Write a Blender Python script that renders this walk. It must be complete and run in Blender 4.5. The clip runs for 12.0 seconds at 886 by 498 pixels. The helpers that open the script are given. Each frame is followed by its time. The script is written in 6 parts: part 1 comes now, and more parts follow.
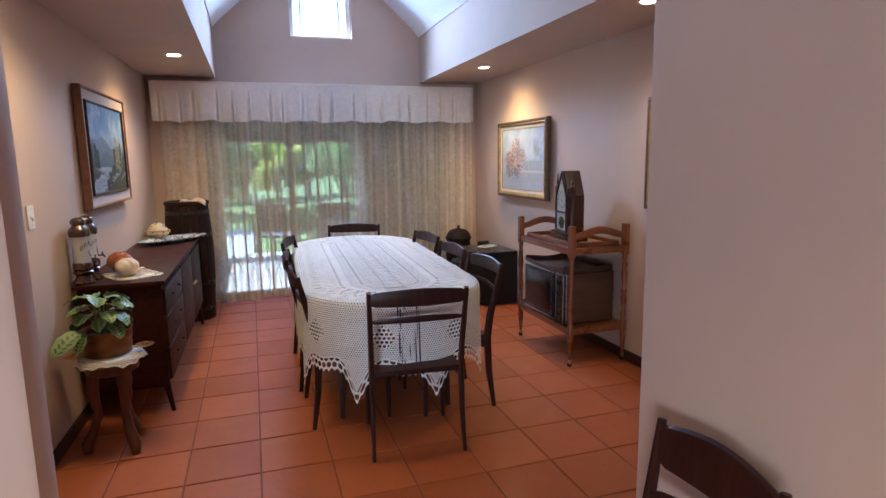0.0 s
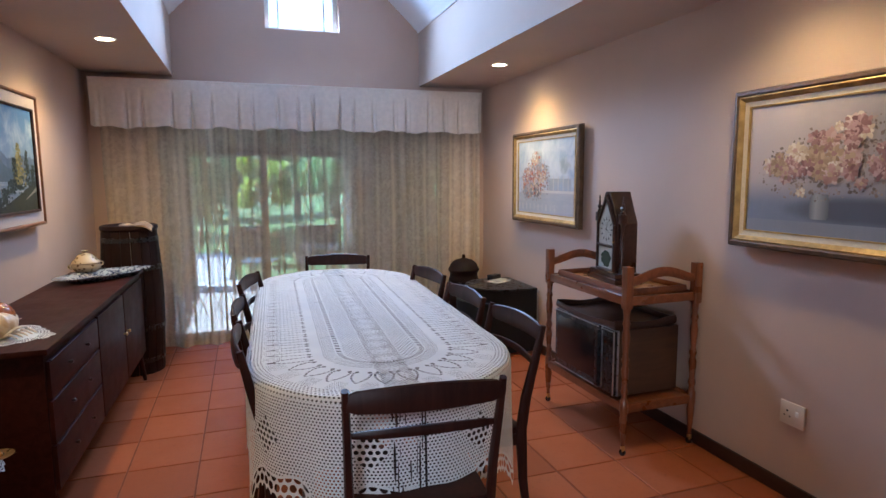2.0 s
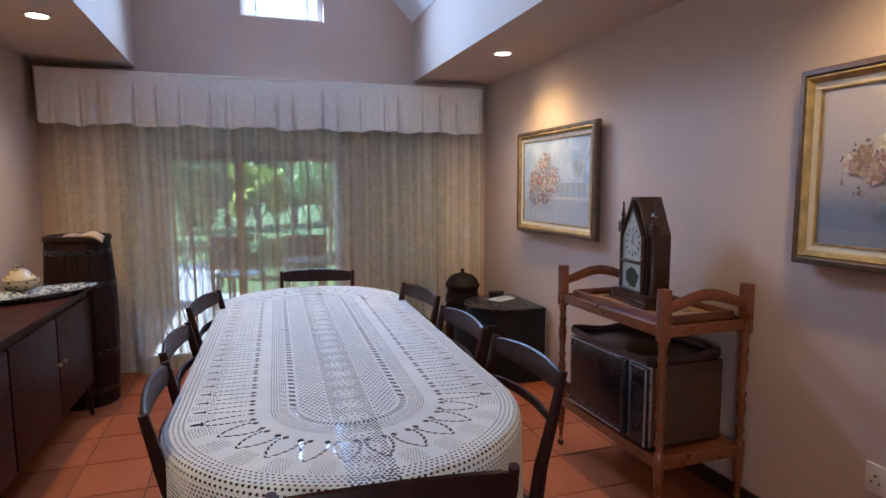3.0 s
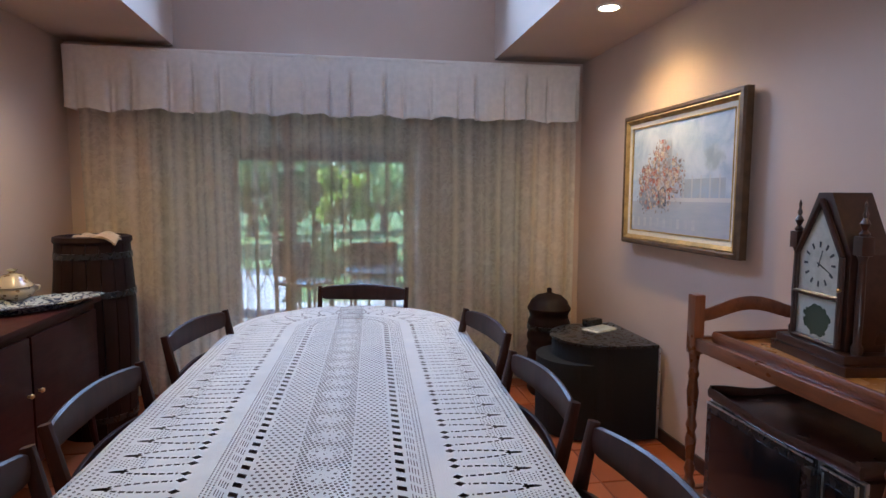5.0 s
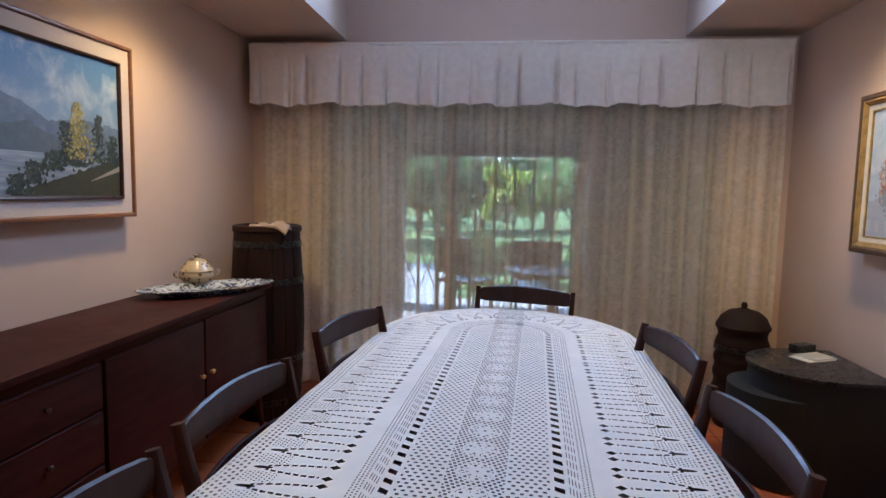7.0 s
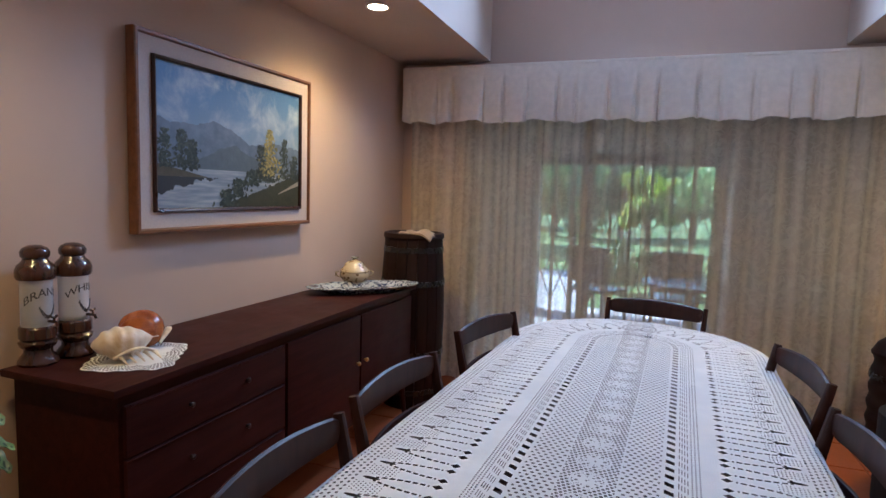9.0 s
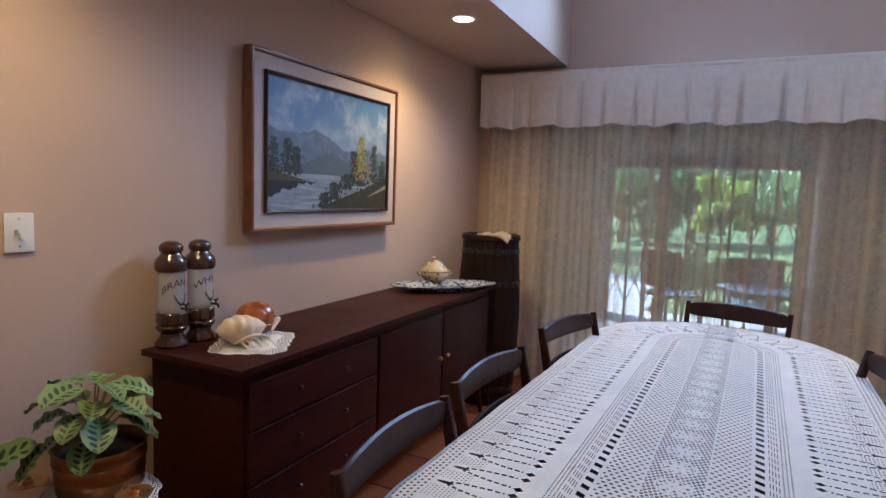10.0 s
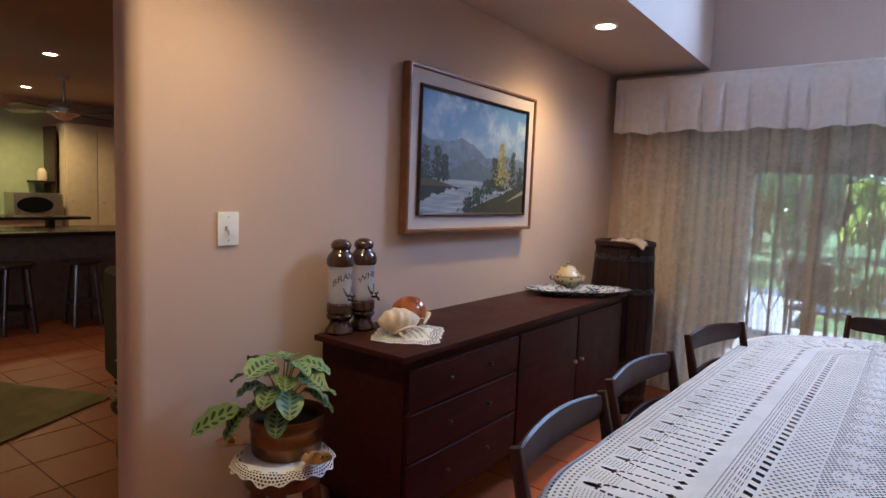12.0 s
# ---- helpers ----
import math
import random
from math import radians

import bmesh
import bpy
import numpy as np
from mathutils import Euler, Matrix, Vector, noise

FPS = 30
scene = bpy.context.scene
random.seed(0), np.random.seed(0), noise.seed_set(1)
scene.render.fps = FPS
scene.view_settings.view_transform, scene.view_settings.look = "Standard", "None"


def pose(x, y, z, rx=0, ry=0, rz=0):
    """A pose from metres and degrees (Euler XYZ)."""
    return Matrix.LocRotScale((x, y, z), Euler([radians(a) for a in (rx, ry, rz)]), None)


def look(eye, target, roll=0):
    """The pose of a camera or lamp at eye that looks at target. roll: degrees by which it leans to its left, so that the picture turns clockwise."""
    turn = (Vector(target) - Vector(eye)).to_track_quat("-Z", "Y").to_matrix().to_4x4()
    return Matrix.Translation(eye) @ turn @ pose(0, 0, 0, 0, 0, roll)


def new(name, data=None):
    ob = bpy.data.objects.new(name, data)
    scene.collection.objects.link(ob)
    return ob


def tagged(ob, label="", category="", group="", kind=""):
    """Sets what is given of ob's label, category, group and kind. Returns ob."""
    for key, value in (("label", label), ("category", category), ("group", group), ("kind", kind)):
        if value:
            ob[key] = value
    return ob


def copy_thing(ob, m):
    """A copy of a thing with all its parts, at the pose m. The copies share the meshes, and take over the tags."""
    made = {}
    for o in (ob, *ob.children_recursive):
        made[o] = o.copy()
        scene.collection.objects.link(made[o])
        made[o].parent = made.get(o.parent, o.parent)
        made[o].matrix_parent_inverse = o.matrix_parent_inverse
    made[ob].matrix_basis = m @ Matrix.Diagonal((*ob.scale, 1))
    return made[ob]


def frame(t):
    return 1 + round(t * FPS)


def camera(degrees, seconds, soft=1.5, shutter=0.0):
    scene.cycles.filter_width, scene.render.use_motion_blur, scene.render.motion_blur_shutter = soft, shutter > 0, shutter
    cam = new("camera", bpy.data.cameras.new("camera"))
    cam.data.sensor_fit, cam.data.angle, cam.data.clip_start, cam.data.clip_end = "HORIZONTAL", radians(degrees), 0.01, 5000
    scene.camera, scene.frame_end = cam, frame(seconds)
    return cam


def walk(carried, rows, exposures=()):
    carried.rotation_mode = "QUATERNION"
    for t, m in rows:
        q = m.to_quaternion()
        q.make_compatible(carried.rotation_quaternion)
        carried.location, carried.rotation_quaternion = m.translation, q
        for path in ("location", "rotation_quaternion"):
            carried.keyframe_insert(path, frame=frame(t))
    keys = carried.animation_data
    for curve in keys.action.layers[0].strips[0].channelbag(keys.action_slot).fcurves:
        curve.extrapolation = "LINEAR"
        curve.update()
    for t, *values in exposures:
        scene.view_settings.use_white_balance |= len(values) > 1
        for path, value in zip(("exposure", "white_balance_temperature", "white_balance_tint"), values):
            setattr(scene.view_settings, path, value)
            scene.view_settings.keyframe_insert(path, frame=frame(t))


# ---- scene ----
# ---- camera ----
cam = camera(74.5, 12.0)
PATH = [
    (0, (0.997, -0.552, 1.5), (1.605, 1.329, 1.192), -0.9),
    (0.5, (1.02, -0.317, 1.513), (1.631, 1.565, 1.222), -0.8),
    (1, (1.088, -0.064, 1.496), (1.707, 1.818, 1.22), -0.6),
    (1.5, (1.149, 0.218, 1.492), (1.781, 2.098, 1.232), -0.4),
    (2, (1.24, 0.496, 1.483), (1.875, 2.376, 1.238), -0.4),
    (2.5, (1.355, 0.76, 1.464), (1.993, 2.642, 1.238), -0.3),
    (4.5, (1.735, 1.731, 1.395), (2.217, 3.663, 1.212), 0.2),
    (5, (1.812, 1.864, 1.374), (2.141, 3.828, 1.193), 0.3),
    (5.5, (1.837, 1.99, 1.355), (2.008, 3.974, 1.173), 0.5),
    (6, (1.826, 2.105, 1.339), (1.853, 4.096, 1.156), 0.7),
    (6.5, (1.81, 2.144, 1.339), (1.71, 4.133, 1.149), 0.9),
    (7, (1.818, 2.14, 1.351), (1.595, 4.118, 1.158), 1.1),
    (9, (1.859, 1.909, 1.406), (1.192, 3.784, 1.213), 1.8),
    (9.5, (1.824, 1.824, 1.405), (1.05, 3.657, 1.212), 1.9),
    (10, (1.816, 1.749, 1.406), (0.952, 3.543, 1.215), 2.0),
    (10.5, (1.804, 1.693, 1.404), (0.862, 3.448, 1.22), 2.0),
    (11, (1.79, 1.654, 1.398), (0.763, 3.361, 1.215), 2.1),
    (11.5, (1.783, 1.614, 1.396), (0.673, 3.268, 1.213), 2.2),
    (12, (1.76, 1.578, 1.391), (0.567, 3.173, 1.209), 2.3),
]
EXPOSURES = ((0.0, 2.92, 5000, 5), (2.0, 2.72, 4900, 4), (4.5, 2.48, 5020, 5), (9.5, 2.52, 5000, 5), (12.0, 2.66, 5000, 6))
walk(cam, [(t, look(eye, target, roll)) for t, eye, target, roll in PATH], EXPOSURES)

# ---- world, sun, large lights ----
world = bpy.data.worlds.new("sky")
scene.world = world
world.use_nodes = True
sky = world.node_tree.nodes.new("ShaderNodeTexSky")
sky.sky_type, sky.sun_disc = 'NISHITA', False
sky.sun_elevation, sky.sun_rotation = radians(36.2), radians(-83.3)
world.node_tree.links.new(sky.outputs[0], world.node_tree.nodes["Background"].inputs[0])
world.node_tree.nodes["Background"].inputs[1].default_value = 0.15

sun = bpy.data.lights.new("sun", 'SUN')
sun.energy, sun.angle, sun.color = 5.0, radians(0.5), (1.0, 0.95, 0.86)
new("sun", sun).matrix_world = look((-14.0, 8.5, 10.7), (0.5, 6.8, 0))


def window_light(name, at, target, w, h, watts, color, spread):
    """Area lamp in or before a window's opening, in place of sky light."""
    l = bpy.data.lights.new(name, 'AREA')
    l.shape, l.size, l.size_y, l.energy, l.color = 'RECTANGLE', w, h, watts, color
    l.spread = radians(spread)
    o = new(name, l)
    o.matrix_world = look(at, target)
    return o


window_light("gable_daylight", (1.80, 6.00, 3.12), (1.80, 3.2, 1.7), 0.62, 0.62, 8.0, (0.64, 0.755, 1.0), 140)
# Made-up fill from behind the eye; no window is seen there.
window_light("lounge_daylight", (-0.9, -3.9, 1.25), (1.5, 2.0, 0.8), 2.2, 1.1, 14.5, (1.0, 0.96, 0.92), 130)


def spot(at, watts, size=96, blend=0.6):
    l = bpy.data.lights.new("downlight_bulb", 'SPOT')
    l.energy, l.spot_size, l.spot_blend, l.shadow_soft_size, l.color = watts, radians(size), blend, 0.035, (1.0, 0.62, 0.20)
    o = new("downlight_bulb", l)
    o.location = at


for sx, sy, watts in ((0.46, 4.72, 12.5), (3.17, 4.80, 12.5), (0.46, 2.55, 8.0), (3.17, 2.35, 6.5)):
    spot((sx, sy, 2.335), watts, 140, 1.0)
spot((0.9, -0.9, 2.47), 8, 110)
spot((-1.15, 1.95, 2.43), 3.5, 130)
for kx, ky, watts in ((-4.0, 3.6, 2.0), (-5.6, 3.3, 6.0), (-6.3, 4.15, 14.0)):
    spot((kx, ky, 2.43), watts, 150)

# ---- materials ----


class X:
    """A value in a node tree, with plain arithmetic."""

    def __init__(self, nt, sock):
        self.nt, self.sock = nt, sock

    def op(self, kind, *others):
        n = self.nt.nodes.new("ShaderNodeMath")
        n.operation = kind
        for i, o in enumerate((self, *others)):
            if isinstance(o, X):
                self.nt.links.new(o.sock, n.inputs[i])
            else:
                n.inputs[i].default_value = o
        return X(self.nt, n.outputs[0])

    def __add__(self, o): return self.op('ADD', o)
    def __sub__(self, o): return self.op('SUBTRACT', o)
    def __mul__(self, o): return self.op('MULTIPLY', o)
    def __truediv__(self, o): return self.op('DIVIDE', o)
    def gt(self, o): return self.op('GREATER_THAN', o)
    def lt(self, o): return self.op('LESS_THAN', o)
    def fl(self): return self.op('FLOOR')
    def fr(self): return self.op('FRACT')
    def ab(self): return self.op('ABSOLUTE')
    def sin(self): return self.op('SINE')
    def mn(self, o): return self.op('MINIMUM', o)
    def mx(self, o): return self.op('MAXIMUM', o)
    def between(self, a, b): return self.gt(a) * self.lt(b)

    def smooth(self, a, b, c=0.0, d=1.0):
        n = self.nt.nodes.new("ShaderNodeMapRange")
        n.interpolation_type = 'SMOOTHSTEP'
        self.nt.links.new(self.sock, n.inputs[0])
        for i, v in enumerate((a, b, c, d)):
            n.inputs[i + 1].default_value = v
        return X(self.nt, n.outputs[0])


class Mat:
    """A Principled material under construction."""

    def __init__(self, name, rough=0.5, metal=0.0, spec=0.5):
        self.m = bpy.data.materials.new(name)
        self.m.use_nodes = True
        self.nt = self.m.node_tree
        self.b = self.nt.nodes["Principled BSDF"]
        self.b.inputs["Roughness"].default_value = rough
        self.b.inputs["Metallic"].default_value = metal
        self.b.inputs["Specular IOR Level"].default_value = spec
        self.co = self.nt.nodes.new("ShaderNodeTexCoord").outputs["Object"]

    def axis(self, i, src=None):
        n = self.nt.nodes.new("ShaderNodeSeparateXYZ")
        self.nt.links.new(src or self.co, n.inputs[0])
        return X(self.nt, n.outputs[i])

    def world(self):
        return self.nt.nodes.new("ShaderNodeNewGeometry").outputs["Position"]

    def attr(self, name):
        n = self.nt.nodes.new("ShaderNodeAttribute")
        n.attribute_name = name
        return X(self.nt, n.outputs["Fac"])

    def rand(self):
        return X(self.nt, self.nt.nodes.new("ShaderNodeObjectInfo").outputs["Random"])

    def island(self):
        return X(self.nt, self.nt.nodes.new("ShaderNodeNewGeometry").outputs["Random Per Island"])

    def stretched(self, s, src=None):
        n = self.nt.nodes.new("ShaderNodeMapping")
        n.inputs["Scale"].default_value = s
        self.nt.links.new(src or self.co, n.inputs[0])
        return n.outputs[0]

    def noise(self, scale, detail=3.0, src=None, rough=0.55, warp=0.0):
        n = self.nt.nodes.new("ShaderNodeTexNoise")
        n.inputs["Scale"].default_value, n.inputs["Detail"].default_value, n.inputs["Roughness"].default_value = scale, detail, rough
        n.inputs["Distortion"].default_value = warp
        self.nt.links.new(src or self.co, n.inputs["Vector"])
        return X(self.nt, n.outputs["Fac"])

    def cells(self, scale, src=None, feature='F1'):
        n = self.nt.nodes.new("ShaderNodeTexVoronoi")
        n.feature = feature
        n.inputs["Scale"].default_value = scale
        self.nt.links.new(src or self.co, n.inputs["Vector"])
        return X(self.nt, n.outputs["Distance"])

    def ramp(self, fac, stops):
        n = self.nt.nodes.new("ShaderNodeValToRGB")
        e = n.color_ramp.elements
        while len(e) < len(stops):
            e.new(0.5)
        for el, (p, c) in zip(e, stops):
            el.position, el.color = p, (*c, 1)
        self.nt.links.new(fac.sock, n.inputs[0])
        return n.outputs[0]

    def mix(self, fac, a, b):
        n = self.nt.nodes.new("ShaderNodeMix")
        n.data_type = 'RGBA'
        for k, v in ((0, fac), (6, a), (7, b)):
            if isinstance(v, X):
                self.nt.links.new(v.sock, n.inputs[k])
            elif isinstance(v, tuple):
                n.inputs[k].default_value = (*v, 1)
            elif isinstance(v, float):
                n.inputs[k].default_value = v
            else:
                self.nt.links.new(v, n.inputs[k])
        return n.outputs[2]

    def color(self, c):
        if isinstance(c, tuple):
            self.b.inputs["Base Color"].default_value = (*c, 1)
        else:
            self.nt.links.new(c, self.b.inputs["Base Color"])
        return self

    def rough(self, x):
        self.nt.links.new(x.sock, self.b.inputs["Roughness"])
        return self

    def bump(self, x, strength=0.2, dist=0.01):
        n = self.nt.nodes.new("ShaderNodeBump")
        n.inputs["Strength"].default_value, n.inputs["Distance"].default_value = strength, dist
        self.nt.links.new(x.sock, n.inputs["Height"])
        self.nt.links.new(n.outputs[0], self.b.inputs["Normal"])
        return self

    def see_through(self, hole):
        """hole 1: open; 0: solid."""
        self.nt.links.new((hole * -1.0 + 1.0).sock, self.b.inputs["Alpha"])
        return self


def plaster(name, a, b):
    k = Mat(name, 0.75, 0, 0.25)
    w = k.world()
    n1, n2 = k.noise(1.3, 3, w), k.noise(60, 4, w)
    k.color(k.mix(n1.smooth(0.3, 0.7), a, b))
    return k.bump(n2 * 0.6 + k.noise(14, 3, w), 0.10, 0.004).m


def wood(name, dark, light, rough=0.3, grain=(3, 40, 40), coat=0.25, spec=0.5):
    k = Mat(name, rough, 0, spec)
    st = k.stretched(grain)
    g = k.noise(1.0, 6, st, 0.65, 0.6)
    big = k.noise(2.2, 2)
    k.color(k.mix((g * 0.75 + big * 0.35).smooth(0.32, 0.78), dark, light))
    k.rough(k.noise(9, 3) * 0.22 + (rough - 0.10))
    k.b.inputs["Coat Weight"].default_value = coat
    k.b.inputs["Coat Roughness"].default_value = 0.22
    return k.bump(g, 0.06, 0.002).m


def plain(name, c, rough=0.5, metal=0.0, var=0.18, scale=12, bump=0.05):
    k = Mat(name, rough, metal)
    n = k.noise(scale, 4)
    k.color(k.mix(n.smooth(0.25, 0.75), tuple(v * (1 - var) for v in c), tuple(min(1, v * (1 + var)) for v in c)))
    k.rough(k.noise(scale * 2.3, 3) * 0.2 + max(0.02, rough - 0.1))
    return k.bump(k.noise(scale * 6, 3), bump, 0.003).m


WALL = plaster("painted_plaster", (0.528, 0.396, 0.316), (0.568, 0.429, 0.345))
SOFFIT = plaster("soffit_plaster", (0.53, 0.43, 0.355), (0.57, 0.465, 0.385))
WHITE_CEIL = plaster("white_ceiling_paint", (0.80, 0.81, 0.83), (0.84, 0.85, 0.86))
DARK_WOOD = wood("dark_stained_wood", (0.020, 0.008, 0.006), (0.050, 0.018, 0.012), 0.30)
CHAIR_WOOD = wood("chair_dark_wood", (0.017, 0.0055, 0.0045), (0.042, 0.013, 0.009), 0.40, (30, 30, 3), 0.02, 0.18)
SIDE_WOOD = wood("sideboard_mahogany", (0.022, 0.0048, 0.004), (0.050, 0.0115, 0.0085), 0.5, (30, 3, 30), 0.0, 0.13)
CART_WOOD = wood("oiled_reddish_wood", (0.10, 0.028, 0.010), (0.22, 0.070, 0.025), 0.30, (30, 4, 30), 0.3)
POST_WOOD = wood("turned_reddish_wood", (0.10, 0.028, 0.010), (0.22, 0.070, 0.025), 0.28, (30, 30, 4), 0.3)
INLAY = wood("honey_veneer", (0.30, 0.13, 0.035), (0.42, 0.20, 0.06), 0.28, (20, 4, 20), 0.4)
SKIRT = wood("skirting_wood", (0.022, 0.010, 0.008), (0.045, 0.020, 0.014), 0.4, (4, 4, 30), 0.1)
BARREL_WOOD = wood("old_barrel_wood", (0.010, 0.0035, 0.003), (0.022, 0.007, 0.006), 0.6, (30, 30, 3), 0.0, 0.25)
GOLD = plain("aged_gold_leaf", (0.42, 0.28, 0.10), 0.42, 0.65, 0.3, 18)
GOLD_DARK = plain("bronzed_frame_edge", (0.10, 0.055, 0.025), 0.5, 0.2, 0.3, 18)
LINEN = plain("linen_liner", (0.62, 0.54, 0.42), 0.8, 0, 0.06, 90, 0.2)
MAT_BOARD = plain("pale_linen_mat", (0.50, 0.42, 0.38), 0.85, 0, 0.05, 120, 0.2)
FRAME_BROWN = wood("walnut_frame", (0.12, 0.045, 0.018), (0.22, 0.09, 0.035), 0.35, (6, 30, 30))
BRASS = plain("worn_brass", (0.55, 0.33, 0.12), 0.30, 0.9, 0.3, 14)
COPPER_BRASS = plain("dull_brass_pot", (0.20, 0.095, 0.035), 0.34, 0.85, 0.35, 9)
BLACK = plain("black_enamel", (0.012, 0.012, 0.014), 0.28, 0, 0.2, 20)
BLACK_CLOTH = plain("black_fabric", (0.008, 0.008, 0.009), 0.85, 0, 0.3, 200, 0.3)
DARK_GLASS = plain("dark_oven_glass", (0.006, 0.007, 0.009), 0.06, 0, 0.1, 4, 0.0)
STEEL = plain("brushed_trim", (0.55, 0.56, 0.58), 0.3, 0.9, 0.1, 30)
OVEN_BROWN = wood("woodgrain_oven_case", (0.04, 0.018, 0.010), (0.075, 0.034, 0.018), 0.5, (4, 30, 30), 0)
PLASTIC_WHITE = plain("white_plastic", (0.78, 0.77, 0.74), 0.35, 0, 0.03, 20)
PLASTIC_CREAM = plain("cream_plastic", (0.68, 0.60, 0.50), 0.4, 0, 0.04, 20)
DARK_PAINT = plain("dark_marks", (0.03, 0.028, 0.03), 0.5, 0, 0.1)


def glass(name, tint=(1, 1, 1), rough=0.0):
    k = Mat(name, rough)
    k.b.inputs["Transmission Weight"].default_value = 1.0
    k.b.inputs["Base Color"].default_value = (*tint, 1)
    k.b.inputs["IOR"].default_value = 1.45
    return k.m


GLASS = glass("clear_glass")
CLOCK_GLASS = glass("old_clock_glass", (0.95, 0.96, 0.96))


def terracotta():
    k = Mat("terracotta_tile", 0.36, 0, 0.22)
    w = k.world()
    r, big, fine = k.rand(), k.noise(2.3, 3, w), k.noise(34, 5, w)
    c = k.mix((r * 0.55 + big * 0.55).smooth(0.25, 0.85), (0.305, 0.082, 0.029), (0.39, 0.113, 0.043))
    c = k.mix(fine.smooth(0.55, 0.75, 0, 0.35), c, (0.20, 0.052, 0.022))
    k.color(c)
    k.rough(k.noise(6, 4, w) * 0.25 + 0.30)
    return k.bump(fine + big, 0.10, 0.004).m


TILE = terracotta()
GROUT = plain("dark_grout", (0.195, 0.058, 0.026), 0.8, 0, 0.25, 20, 0.3)


def crochet():
    """White crochet: rings of openwork by distance from the table's spine (cr), along the rim (cu), across (cx) and along it (cy), and up from the hem (ce)."""
    k = Mat("white_crochet_cotton", 0.85, 0, 0.2)
    u, r, x, y, e = k.attr("cu"), k.attr("cr"), k.attr("cx"), k.attr("cy"), k.attr("ce")

    def tri(v, p):
        return ((v / p).fr() - 0.5).ab() * 2.0

    def net(a, b, pa, pb, size, skew=0.5):
        row = (b / pb).fl()
        aa = tri(a + row * (pa * skew), pa)
        bb = tri(b, pb)
        return (aa * aa + bb * bb).lt(size)

    ph, en = k.attr("cw"), k.attr("cf")
    ax = x.ab()
    # star flowers down the spine, in open mesh
    fx, fy = x / 0.052, ((y / 0.105).fr() - 0.5) * 2.0
    rad = (fx * fx + fy * fy).op('SQRT')
    ang = fx.op('ARCTAN2', fy)
    star = rad.lt((ang * 8.0).sin() * 0.20 + 0.50) * rad.gt(0.10) + rad.between(0.70, 0.80)
    mesh = net(x + y, y - x, 0.0165, 0.0165, 0.48)
    flowers = (star * -1.0 + 1.0).mx(0.0) * mesh * ax.lt(0.062)
    inner_net = net(x, y, 0.0175, 0.0150, 0.27) * ax.gt(0.066) * r.lt(0.150)
    holes = tri(u + r * 0.5, 0.040).lt(0.46) * r.between(0.159, 0.179)
    ladder = tri(u + (r - 0.186) * 0.9, 0.040).lt(0.66) * r.between(0.187, 0.212) * tri(r, 0.0062).lt(0.32)
    small = net(u, r, 0.0105, 0.0085, 0.26) * r.between(0.212, 0.240)
    # leaf spokes outside the solid ring: narrow along the sides, open petals round the ends
    w = ((ph.fr() - 0.5).ab()) * 2.0
    side = en * -1.0 + 1.0
    dia = ((w - 0.62).ab() / 0.27 + (r - 0.290).ab() / 0.0125).lt(1.0)
    dash = tri(r, 0.0175).lt(0.70)
    bow = ((r - 0.31) / 0.14)
    line = (w - (bow * bow * -0.52 + 0.56)).ab().lt(0.088) * dash * r.between(0.308, 0.430)
    oval = (w * w / 0.022 + ((r - 0.438) / 0.021) * ((r - 0.438) / 0.021)).lt(1.0)
    arch = ((r - 0.300) / 0.105).mx(0.0)
    petal = ((w + arch * arch * 0.86) - 0.84).ab().lt(0.10) * tri(r + w * 0.02, 0.0165).lt(0.72) * r.between(0.296, 0.405)
    vein = net(u, r, 0.010, 0.0085, 0.20) * w.gt(0.45) * r.between(0.395, 0.470)
    spokes = (dia + line + oval).mn(1.0) * side + (petal + dia * w.gt(0.4)).mn(1.0) * en
    outer_net = net(u, r, 0.0165, 0.0130, 0.26) * r.between(0.468, 0.545)
    # hanging net with diamonds of larger holes, and the looped border
    body = e.gt(0.100)
    drop = net(u, r, 0.0132, 0.0112, 0.29) * r.gt(0.545) * body
    lozenge = (tri(u, 0.401) * 0.20 + ((r - 0.70).ab())).lt(0.070)
    diam = lozenge * net(u, r, 0.023, 0.021, 0.50)
    drop = drop * (lozenge * -1.0 + 1.0) + diam * body
    loops = net(u, e, 0.033, 0.036, 0.64) * e.between(0.018, 0.090)
    hole = (flowers + inner_net + holes + ladder + small + spokes + vein + outer_net + drop + loops).mn(1.0)
    k.see_through(hole)
    yarn = k.noise(260, 2)
    k.color(k.mix(k.noise(7, 3).smooth(0.3, 0.7), (0.68, 0.68, 0.69), (0.74, 0.735, 0.73)))
    k.b.inputs["Subsurface Weight"].default_value = 0.0
    return k.bump(yarn + net(u, r, 0.009, 0.006, 0.5) * 0.6, 0.5, 0.003).m


CROCHET = crochet()


def doily(name, pitch=0.012):
    k = Mat(name, 0.85, 0, 0.2)
    u, r, e = k.attr("cu"), k.attr("cr"), k.attr("ce")

    def tri(v, p):
        return ((v / p).fr() - 0.5).ab() * 2.0
    row = (r / pitch).fl()
    a, b = tri(u + row * pitch * 0.5, pitch), tri(r, pitch)
    hole = (a * a + b * b).lt(0.5) * e.between(0.006, 0.055)
    k.see_through(hole)
    k.color(k.mix(k.noise(20, 3), (0.72, 0.71, 0.70), (0.82, 0.81, 0.80)))
    return k.bump(k.noise(220, 2), 0.4, 0.002).m


DOILY = doily("white_lace_doily")


